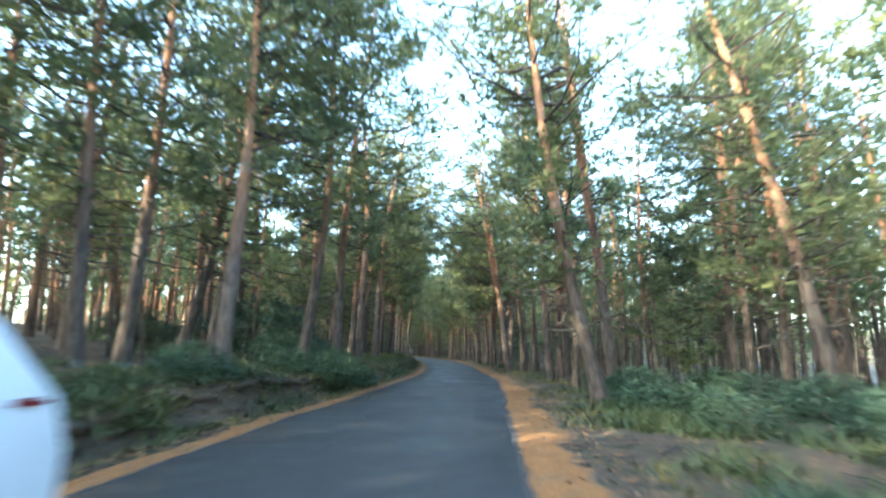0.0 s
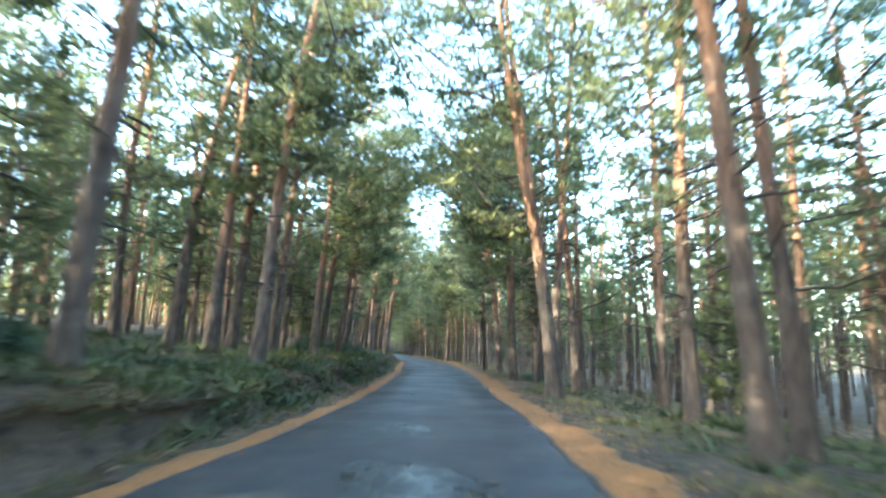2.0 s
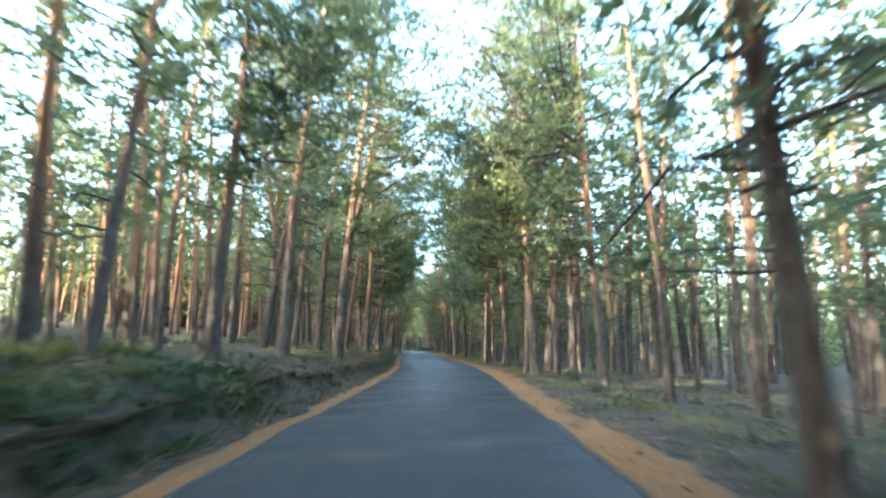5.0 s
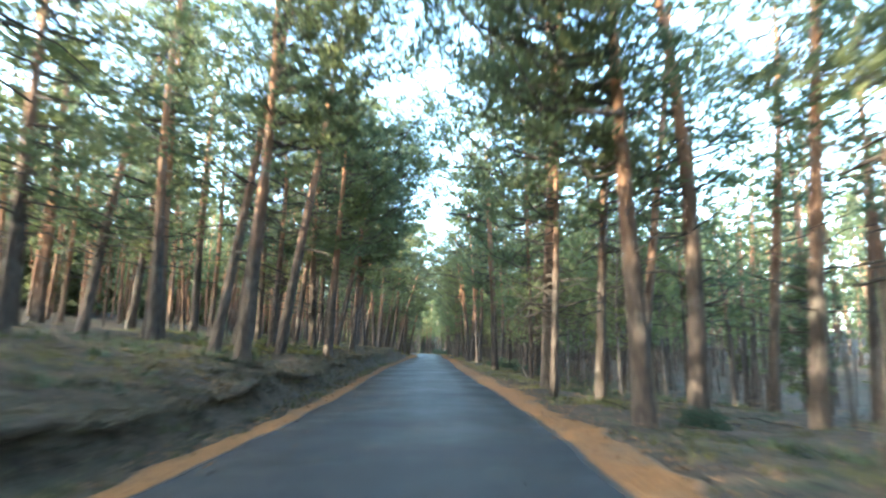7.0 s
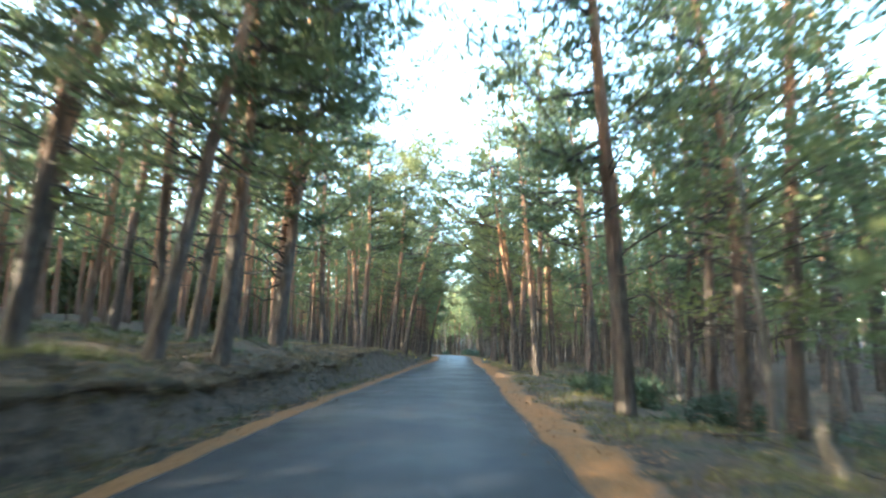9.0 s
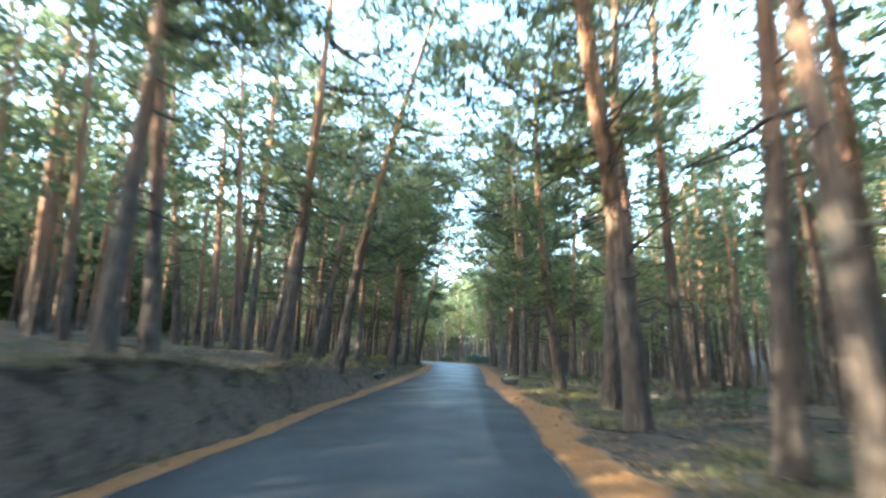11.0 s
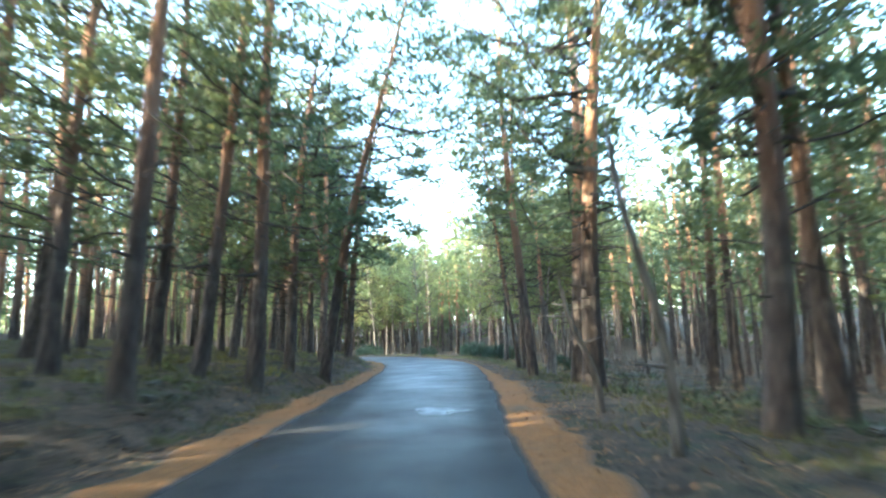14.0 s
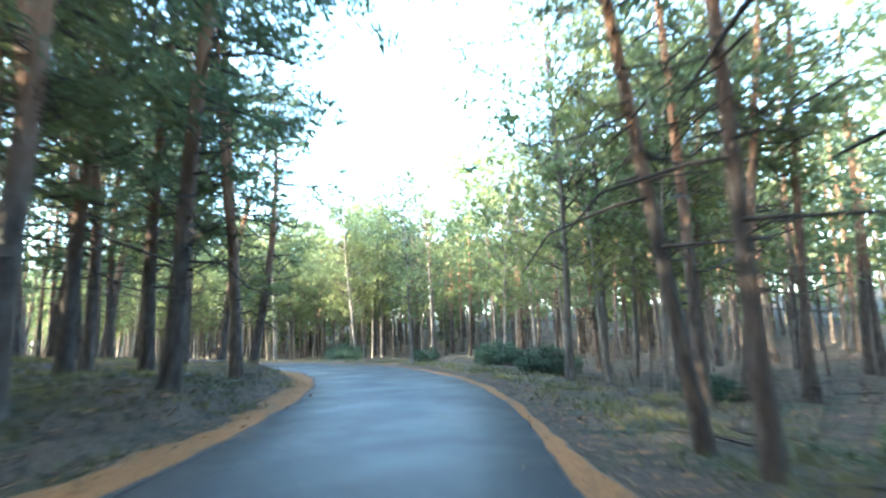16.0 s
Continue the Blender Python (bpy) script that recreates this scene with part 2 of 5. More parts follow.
def ground_z(x, y):
    x, y = np.atleast_1d(np.asarray(x, float)), np.atleast_1d(np.asarray(y, float))
    d, k = across(x, y)
    yy = CURVE[k, 1]
    high = np.interp(yy, (0, 36, 80, 108, 122, 138, 150, 160, 180, 200), (0.9, 1.0, 0.95, 1.25, 1.3, 1.15, 0.75, 0.62, 0.7, 0.55))
    high = high * (0.88 + 0.22 * wave(x, y, 4.0))
    left = -d
    steep = step01(yy, 120, 127) * (1 - step01(yy, 143, 148))
    foot = 3.05 - 0.25 * steep + 0.25 * wave(x, y, 3.0, 2)
    rise = np.interp(yy, (0, 36, 64, 104, 118, 138, 160, 180, 205), (0.085, 0.09, 0.1, 0.1, 0.12, 0.11, 0.1, 0.1, 0.06))
    zl = high * (0.55 * step01(left, foot + 0.25 - 0.1 * steep, foot + 0.7 - 0.2 * steep) + 0.45 * step01(left, foot, foot + 1.9 - 1.1 * steep)) + rise * np.clip(left - 4.5, 0, 26) + 0.05 * np.clip(left - 30, 0, 60)
    fall = np.interp(yy, (0, 24, 38, 60, 84, 104, 118, 138, 160, 176, 195), (0.0, 0.02, 0.12, 0.12, 0.03, 0.11, 0.1, 0.0, 0.04, 0.09, 0.02))
    zr = -0.1 * step01(d, 4.2, 7.0) - fall * np.clip(d - 4.0, 0, 14)
    z = np.where(d < 0, zl, zr)
    deep = step01(yy, 108, 132)
    z = z + deep * 0.11 * np.clip(d - 24, 0, 60)
    rough = 0.05 * wave(x, y, 0.7, 5) + 0.13 * wave(x, y, 0.5, 8) * step01(-d, 2.9, 3.6) * (1 - step01(-d, 5.0, 6.5)) + 0.12 * wave(x, y, 2.6, 1)
    z = z + rough * step01(abs(d), 2.7, 4.5)
    half = HALF[k]
    return np.where(abs(d) < half + 0.05, -0.07, np.where(abs(d) < half + 0.5, np.minimum(z, -0.01), z))


def mesh_object(name, verts, faces, mat, parent=None, smooth=False):
    me = bpy.data.meshes.new(name)
    me.from_pydata(np.asarray(verts).tolist() if isinstance(verts, np.ndarray) else verts, [], faces.tolist() if isinstance(faces, np.ndarray) else faces)
    me.materials.append(mat)
    if smooth:
        me.polygons.foreach_set("use_smooth", [True] * len(me.polygons))
    me.update()
    ob = new(name, me)
    ob.parent = parent
    return ob


def spread(fine_a, fine_b, step, far, grow=1.35):
    v = list(np.arange(fine_a, fine_b + step, step))
    for end, sign in ((0, -1), (-1, 1)):
        s, p = step, v[end]
        while abs(p) < far:
            s *= grow
            p += sign * s
            v.insert(0, p) if sign < 0 else v.append(p)
    return np.array(v)


def build_ground():
    xs, ys = spread(-32, 14, 0.36, 1800), spread(-6, 205, 0.55, 1800)
    gx, gy = np.meshgrid(xs, ys)
    z = ground_z(gx.ravel(), gy.ravel())
    v = np.stack([gx.ravel(), gy.ravel(), z], 1)
    w = len(xs)
    i = (np.arange(len(ys) - 1)[:, None] * w + np.arange(w - 1)[None]).ravel()
    ob = mesh_object("ground", v, np.stack([i, i + 1, i + w + 1, i + w], 1), GROUND, smooth=True)
    return tagged(ob, "brown needle-strewn forest floor with mossy patches", "ground", kind="structure")


def strip(name, offsets, heights, mat, lo=0, hi=None, wobble=None):
    """A band along the road: offsets across it (or arrays along it), with heights."""
    hi = hi or len(CURVE)
    c, r = CURVE[lo:hi], RIGHT[lo:hi]
    cols = []
    for j, (o, h) in enumerate(zip(offsets, heights)):
        p = c + r * (np.broadcast_to(o, (len(c),)))[:, None]
        cols.append(np.column_stack([p, np.broadcast_to(h, (len(c),))]))
    w = len(cols)
    v = np.stack(cols, 1).reshape(-1, 3)
    i = (np.arange(len(c) - 1)[:, None] * w + np.arange(w - 1)[None]).ravel()
    return mesh_object(name, v, np.stack([i, i + 1, i + w + 1, i + w], 1), mat, smooth=True)


build_ground()
along = np.arange(len(CURVE)) * 0.5
ragged = 0.07 * wave(along, along * 0.3, 1.3, 4) + 0.1 * wave(along, along * 0.2, 5.0, 7)
ragged_r = 0.07 * wave(along, along * 0.3, 1.1, 9) + 0.08 * wave(along, along * 0.2, 6.0, 3)
road = strip("road", [-HALF - 0.03 + ragged, -HALF + ragged, -HALF * 0.5, 0, HALF * 0.5, HALF + ragged_r, HALF + 0.03 + ragged_r],
             [-0.07, 0.0, 0.02, 0.035, 0.02, 0.0, -0.07], ROAD)
tagged(road, "narrow grey asphalt lane with worn surface", "road", kind="structure")


def verge(side, width, rag, seed):
    inner = side * (HALF - 0.2) + rag
    outs = [0, 0.12, 0.3, 0.45, 0.62, 0.8, 1.0]
    extra = width * (1 - (0.7 if side > 0 else 0.0) * step01(CURVE[:, 1], 168, 178)) * (1 + 0.2 * wave(along, along * 0.1, 2.9, seed) + 0.34 * wave(along, along * 0.1, 0.8, seed + 1))
    offs = [inner + side * u * extra for u in outs]
    hts = []
    for j, o in enumerate(offs):
        p = CURVE + RIGHT * o[:, None]
        hts.append(np.clip(ground_z(p[:, 0], p[:, 1]), -0.012, 0.16) + (0.022 if 1 < j < 6 else 0.016 if j < 2 else -0.02))
    ob = strip("verge", offs, hts, NEEDLE_LITTER)
    ob.data.attributes.new("span", "FLOAT", "POINT").data.foreach_set("value", np.tile(np.array(outs, np.float32), len(CURVE)))
    return tagged(ob, "verge strewn with fallen orange-brown pine needles", "verge", kind="structure")


verge(-1, 0.54 + 0.42 * step01(CURVE[:, 1], 141, 150), ragged, 11)
verge(1, 1.0, ragged_r, 17)


def puddle(x, y, wide, long, seed):
    """A film of water in a shallow dip of the road."""
    a = np.arange(28) * 2 * np.pi / 28
    r = 1 + 0.22 * np.sin(3 * a + seed) + 0.13 * np.sin(5 * a + 2 * seed) + 0.07 * np.sin(9 * a)
    px, py = x + wide / 2 * r * np.cos(a), y + long / 2 * r * np.sin(a)
    d, k = across(px, py)
    crown = np.interp(abs(d) / HALF[k], (0, 0.5, 1), (0.035, 0.02, 0.0)) + 0.006
    ob = mesh_object("puddle", np.column_stack([px, py, crown]), [list(range(28))], WATER)
    return tagged(ob, "thin film of rainwater on grey asphalt", "puddle")


puddle(0.55, 25.4, 1.5, 2.6, 1.0)
puddle(0.2, 29.6, 0.9, 1.1, 2.2)
puddle(-10.75, 163.6, 0.95, 1.0, 0.4)


def turf_lip():
    """The matted edge of the forest floor, jutting out over the cut bank."""
    lo, hi = int(np.argmin(abs(CURVE[:, 1] + 6))), int(np.argmin(abs(CURVE[:, 1] - 134)))
    a = np.arange(lo * 0.5, hi * 0.5, 0.2)
    cx, cy = np.interp(a, along, CURVE[:, 0]), np.interp(a, along, CURVE[:, 1])
    rx, ry = np.interp(a, along, RIGHT[:, 0]), np.interp(a, along, RIGHT[:, 1])
    edge_x, edge_y = cx - rx * 3.3, cy - ry * 3.3
    foot = 3.05 + 0.25 * wave(edge_x, edge_y, 3.0, 2)
    jut = 0.1 + 0.18 * wave(a, a * 0.3, 1.6, 3) + 0.16 * wave(a, a * 0.2, 0.45, 6)
    top = ground_z(cx - rx * (foot + 0.78), cy - ry * (foot + 0.78))
    cols = []
    for j, (out, drop) in enumerate(((1.25, 0.03), (0.85, -0.02), (0.66 - jut * 0.6, 0.0), (0.6 - jut, 0.06), (0.62 - jut * 0.8, 0.15), (0.75, 0.2))):
        o = foot + out
        gz = ground_z(cx - rx * o, cy - ry * o) if j == 0 else top
        cols.append(np.column_stack([cx - rx * o, cy - ry * o, gz - drop + 0.035 * wave(a, a, 0.35, 9 + j)]))
    w = len(cols)
    v = np.stack(cols, 1).reshape(-1, 3)
    i = (np.arange(len(a) - 1)[:, None] * w + np.arange(w - 1)[None]).ravel()
    ob = mesh_object("bank_turf", v, np.stack([i, i + 1, i + w + 1, i + w], 1), GROUND, smooth=True)
    return tagged(ob, "matted turf edge jutting over the cut bank", "bank", kind="structure")


turf_lip()
def scattered(count, y0, y1, d0, d1, seed, patch=None):
    rng = np.random.default_rng(seed)
    k0, k1 = int(np.argmin(abs(CURVE[:, 1] - y0))), int(np.argmin(abs(CURVE[:, 1] - y1)))
    k = rng.integers(k0, k1, count)
    q = CURVE[k] + RIGHT[k] * rng.uniform(d0, d1, count)[:, None] + rng.normal(size=(count, 2)) * 0.15
    if patch:
        q = q[wave(q[:, 0], q[:, 1], patch, seed) > -0.05]
    d, _ = across(q[:, 0], q[:, 1])
    return q if d0 * d1 < 0 else q[(abs(d) > min(abs(d0), abs(d1)) - 0.2)]


# ---- plants: how they grow ----
class Grow:
    """Collects tubes and leaves as plain vertices and faces."""

    def __init__(self):
        self.v, self.f, self.count = [], [], 0

    def add(self, verts, faces):
        self.v.append(np.asarray(verts, float))
        self.f.extend((np.asarray(faces) + self.count).tolist())
        self.count += len(verts)

    def tube(self, points, radii, sides):
        p, r = np.asarray(points, float), np.asarray(radii, float)
        t = np.gradient(p, axis=0)
        t /= np.linalg.norm(t, axis=1)[:, None] + 1e-9
        ref = np.array([1.0, 0.15, 0.1]) if abs(t[0, 2]) > 0.7 else np.array([0.1, 0.15, 1.0])
        a = np.cross(t, ref)
        a /= np.linalg.norm(a, axis=1)[:, None] + 1e-9
        b = np.cross(t, a)
        ang = np.arange(sides) * 2 * np.pi / sides
        ring = p[:, None] + r[:, None, None] * (np.cos(ang)[None, :, None] * a[:, None] + np.sin(ang)[None, :, None] * b[:, None])
        k = len(p)
        i = np.arange(k - 1)[:, None] * sides
        j = np.arange(sides)[None]
        j2 = (j + 1) % sides
        self.add(ring.reshape(-1, 3), np.stack([i + j, i + j2, i + sides + j2, i + sides + j], -1).reshape(-1, 4))

    def leaves(self, centres, ways, length, width, rng):
        """Narrow three-cornered blades that start at the centres and point along the ways."""
        n = len(centres)
        ways = ways / (np.linalg.norm(ways, axis=1)[:, None] + 1e-9)
        side = np.cross(ways, rng.normal(size=(n, 3)))
        side /= np.linalg.norm(side, axis=1)[:, None] + 1e-9
        ln = length * rng.uniform(0.6, 1.3, n)[:, None]
        wd = width * rng.uniform(0.7, 1.3, n)[:, None]
        v = np.stack([centres - side * wd / 2, centres + side * wd / 2, centres + ways * ln], 1).reshape(-1, 3)
        self.add(v, np.arange(3 * n).reshape(n, 3))

    def mesh(self, name, mat, smooth=False):
        me = bpy.data.meshes.new(name)
        me.from_pydata(np.concatenate(self.v).tolist(), [], self.f)
        me.materials.append(mat)
        if smooth:
            me.polygons.foreach_set("use_smooth", [True] * len(me.polygons))
        me.update()
        return me


def clump(g, rng, centre, size, count, length, width, flat=0.5, core=0):
    u = rng.normal(size=(count, 3))
    u /= np.linalg.norm(u, axis=1)[:, None]
    u *= rng.uniform(0.2, 1.0, count)[:, None] ** 0.8
    c = centre + u * (size, size, size * flat)
    way = u * (1, 1, 0.5) + rng.normal(size=(count, 3)) * 0.5 + (0, 0, 0.35)
    g.leaves(c, way, length, width, rng)
    if core:
        # shaded twigs and older needles inside the tuft
        w = rng.normal(size=(core, 3)) * (size, size, size * flat) * 0.42
        g.leaves(centre + w, rng.normal(size=(core, 3)) * (1, 1, 0.35), length * 1.3, width * 1.5, rng)


def pine(seed, tall=14.0, girth=0.17, crown_from=0.5, reach=2.3, density=1.0, fine=1.0, bend=0.35, fork=False, dead=8, sides=9, clump_leaves=30, leaf=(0.24, 0.068), pads=0.42, hang=None, core=13):
    """Trunk, branches and crown of one pine, each as collected geometry, standing at the origin."""
    rng = np.random.default_rng(seed)
    trunk, limbs, crown = Grow(), Grow(), Grow()
    k = 13
    h = np.linspace(0, 1, k)
    px = bend * (0.5 * np.sin(h * rng.uniform(2, 4) + rng.uniform(0, 6)) - 0.5 * np.sin(rng.uniform(0, 6)) * h)
    py = bend * (0.5 * np.sin(h * rng.uniform(2, 4) + rng.uniform(0, 6)))
    px, py = (px - px[0]) * h**0.3, (py - py[0]) * h**0.3
    axis = np.stack([px, py, h * tall - 0.25], 1)
    rad = girth * (1 - 0.8 * h**1.2) + girth * 0.35 * np.exp(-h * tall / 0.35)
    trunk.tube(axis, rad, sides)
    at = lambda u: np.array([np.interp(u, h, axis[:, i]) for i in range(3)])
    leads = [(0.0, None)]
    if fork:
        u0 = rng.uniform(0.3, 0.45)
        turn = rng.uniform(0, 6.28)
        out = np.array([np.cos(turn), np.sin(turn), 0])
        q = np.linspace(0, 1, 8)
        arm = at(u0) + out * (1.6 * q**0.7)[:, None] + np.array([0, 0, 1]) * (q * tall * (0.92 - u0))[:, None]
        trunk.tube(arm, girth * 0.7 * (1 - 0.75 * q), sides - 2)
        leads.append((u0, arm))
    for i in range(dead):
        u = rng.uniform(0.15, crown_from + 0.1)
        a = rng.uniform(0, 6.28)
        out = np.array([np.cos(a), np.sin(a), rng.uniform(-0.2, 0.35)])
        ln = rng.uniform(0.4, 1.9)
        q = np.linspace(0, 1, 4)[:, None]
        pts = at(u) + out * ln * q + np.array([0, 0, 1]) * (rng.uniform(-0.5, 0.3) * ln * q**2)
        pts[1:] += rng.normal(size=(3, 3)) * 0.07 * ln
        limbs.tube(pts, 0.021 * np.array([1, 0.8, 0.6, 0.25]) * rng.uniform(0.7, 1.5), 4)
    n = int(34 * density) + 8
    for lead, arm in leads:
        for i in range(n if arm is None else n // 2):
            u = crown_from + (1 - crown_from) * ((i + rng.uniform(0, 1)) / n if arm is None else rng.uniform(0.3, 1))
            base = at(u) if arm is None else arm[0] + (arm[-1] - arm[0]) * min(1, u)
            if arm is not None:
                v = rng.uniform(0.35, 1)
                base = np.array([np.interp(v, np.linspace(0, 1, 8), arm[:, c]) for c in range(3)])
            rel = (u - crown_from) / (1 - crown_from)
            shape = (0.55 + 0.9 * rel) if rel < 0.45 else (0.8 * ((1 - rel) / 0.55) ** 0.7 + 0.3)
            ln = reach * shape * rng.uniform(0.6, 1.25)
            a = i * 2.4 + rng.uniform(-0.5, 0.5)
            if hang and i % 2 and rel < 0.8:
                a = rng.normal(0, 0.4)
            if hang and rel < 0.75:
                # boughs on one side stretch out over the open road
                toward = max(0.0, np.cos(a))
                ln *= 0.75 + (hang - 0.75) * toward**1.5
            out = np.array([np.cos(a), np.sin(a), rng.uniform(0.0, 0.55)])
            q = np.linspace(0, 1, 5)[:, None]
            pts = base + out * ln * q + np.array([0, 0, 1]) * ((0.28 * q**2 - 0.12 * np.sin(q * 3.1)) * ln)
            pts[1:-1] += rng.normal(size=(3, 3)) * 0.06 * ln
            limbs.tube(pts, min(0.06, max(0.022, 0.046 * ln / reach)) * np.array([1, 0.8, 0.6, 0.4, 0.15]), 4)
            for w in np.arange(0.4 if ln < reach * 1.4 else 0.3, 1.06, min(1.0, reach / ln) * pads / max(0.6, density)):
                c = np.array([np.interp(w, q[:, 0], pts[:, j]) for j in range(3)]) + rng.normal(size=3) * 0.2
                side = rng.normal(size=3) * (0.32, 0.32, 0.1)
                size = rng.uniform(0.34, 0.7) * (0.75 + 0.25 * reach / 2.3) * (1.25 if ln > reach * 1.4 else 1)
                if ln > reach * 1.4:
                    for _ in range(2):
                        clump(crown, rng, c + rng.normal(size=3) * (0.75, 0.75, 0.25), size * 0.85, int(clump_leaves * 0.7), leaf[0], leaf[1], 0.4, core)
                clump(crown, rng, c + side, size, int(clump_leaves * fine), leaf[0], leaf[1], 0.4, core)
    for _ in range(5):
        clump(crown, rng, axis[-1] + rng.normal(size=3) * (0.4, 0.4, 0.35), 0.5, int(clump_leaves * fine), leaf[0], leaf[1], 0.4, core)
    return trunk, limbs, crown


def broadleaf(seed, tall=9.0, girth=0.07, crown_from=0.35, reach=1.5, clumps=64, leaves=44, leaf=(0.12, 0.08)):
    """A slender birch or young oak: thin stem, rising twigs, a loose crown of small leaves."""
    rng = np.random.default_rng(seed)
    trunk, limbs, crown = Grow(), Grow(), Grow()
    h = np.linspace(0, 1, 10)
    axis = np.stack([0.3 * np.sin(h * 3 + seed) * h, 0.3 * np.sin(h * 2.3 + 2 * seed) * h, h * tall - 0.2], 1)
    trunk.tube(axis, girth * (1 - 0.85 * h) + 0.5 * girth * np.exp(-h * 25), 7)
    for i in range(clumps):
        u = crown_from + (1 - crown_from) * rng.uniform(0, 1) ** 0.9
        base = np.array([np.interp(u, h, axis[:, j]) for j in range(3)])
        rel = (u - crown_from) / (1 - crown_from)
        a, ln = rng.uniform(0, 6.28), reach * (0.5 + 0.9 * np.sin(min(1, rel + 0.12) * 2.9)) * rng.uniform(0.4, 1.1)
        out = np.array([np.cos(a), np.sin(a), rng.uniform(0.3, 1.0)]) * ln
        q = np.linspace(0, 1, 4)[:, None]
        limbs.tube(base + out * q - np.array([0, 0, 0.15]) * ln * q**2, 0.014 * np.array([1.3, 1, 0.7, 0.3]), 3)
        clump(crown, rng, base + out * 0.95, rng.uniform(0.35, 0.65), leaves, leaf[0], leaf[1], 0.85, 0)
    return trunk, limbs, crown


def bush(seed, wide, high, clumps, leaves, length=0.16, width=0.045):
    """A dense low shrub: stems from one foot and foliage down to the ground."""
    rng = np.random.default_rng(seed)
    stems, leaf = Grow(), Grow()
    for i in range(clumps):
        a, r = rng.uniform(0, 6.28), wide / 2 * rng.uniform(0, 1) ** 0.55
        z = high * rng.uniform(0.1, 1.0) * np.sqrt(max(0.05, 1 - (2 * r / wide) ** 2 * 0.85))
        c = np.array([np.cos(a) * r, np.sin(a) * r, z])
        if i % 4 == 0:
            q = np.linspace(0, 1, 4)[:, None]
            stems.tube(np.array([0, 0, -0.1]) + (c + (0, 0, 0.1)) * (q**0.8), 0.02 * np.array([1.5, 1, 0.7, 0.3]), 4)
        clump(leaf, rng, c, rng.uniform(0.2, 0.38), leaves, length, width, 0.9, 5)
    return stems, leaf


def joined(name, wood, leaves, wood_mat, leaf_mat):
    """Twigs and foliage as one crown mesh with two materials."""
    a = np.concatenate(wood.v) if wood.v else np.zeros((0, 3))
    b = np.concatenate(leaves.v)
    me = bpy.data.meshes.new(name)
    me.from_pydata(np.vstack([a, b]).tolist(), [], wood.f + [[i + len(a) for i in f] for f in leaves.f])
    me.materials.append(leaf_mat)
    me.materials.append(wood_mat)
    me.polygons.foreach_set("material_index", [1] * len(wood.f) + [0] * len(leaves.f))
    me.update()
    return me


def tree_thing(name, grown, mats, label, category, group):
    root = new(name)
    trunk = new("trunk", grown[0].mesh("trunk", mats[0], smooth=True))
    crown = new("crown", joined("crown", grown[1], grown[2], mats[1], mats[2]))
    trunk.parent = crown.parent = root
    return tagged(root, label, category, group)


PINES = []
for i in range(12):
    spec = dict(tall=(13.0, 14.5, 12.0, 15.5)[i % 4], girth=(0.16, 0.19, 0.14, 0.2)[i % 4], crown_from=(0.3, 0.38, 0.24, 0.42)[i % 4],
                reach=(3.0, 2.6, 3.1, 2.8)[i % 4], density=(1.0, 0.85, 1.1, 0.9)[i % 4], fork=i % 5 == 4, dead=20 + 6 * (i % 4), bend=0.45 + 0.16 * (i % 3))
    if i >= 8:
        spec.update(reach=3.8, crown_from=0.32, density=1.1, tall=13.0, hang=1.12)
    PINES.append(pine(100 + i, **spec))
YOUNG = [pine(200 + i, tall=6.5 + i, girth=0.07, crown_from=0.14, reach=1.7, density=0.9, dead=2, bend=0.2, sides=6, clump_leaves=34) for i in range(3)]
BIRCHES = [broadleaf(400 + i, tall=8.5 + 1.1 * i, girth=0.07 + 0.01 * i, reach=1.9 + 0.15 * i, crown_from=0.3 - 0.03 * i, clumps=110, leaves=22, leaf=(0.19, 0.13)) for i in range(4)]
OAKS = [broadleaf(440 + i, tall=6.0 + 1.5 * i, girth=0.06 + 0.012 * i, reach=1.8, crown_from=0.22, clumps=70, leaves=26, leaf=(0.17, 0.115)) for i in range(3)]
MID = [pine(250 + i, tall=(13.0, 14.5, 12.0)[i % 3], girth=(0.16, 0.18, 0.14)[i % 3], crown_from=(0.34, 0.42, 0.28)[i % 3], reach=3.0, density=1.1,
            dead=10, sides=7, clump_leaves=16, leaf=(0.32, 0.105), core=6) for i in range(6)]
HANGING = [pine(600 + i, tall=(12.0, 13.0)[i], girth=(0.2, 0.19)[i], crown_from=0.42, reach=2.5, density=1.25, dead=8, bend=0.4, hang=(1.75, 1.9)[i]) for i in range(2)]
# ---- planting ----
STANDING = []


def stand_matrix(x, y, z, lean_x=0.0, lean_y=0.0, turn=0.0, size=1.0, slim=1.0):
    return pose(x, y, z, lean_y, lean_x, 0) @ pose(0, 0, 0, 0, 0, turn) @ Matrix.Diagonal((size * slim, size * slim, size, 1))


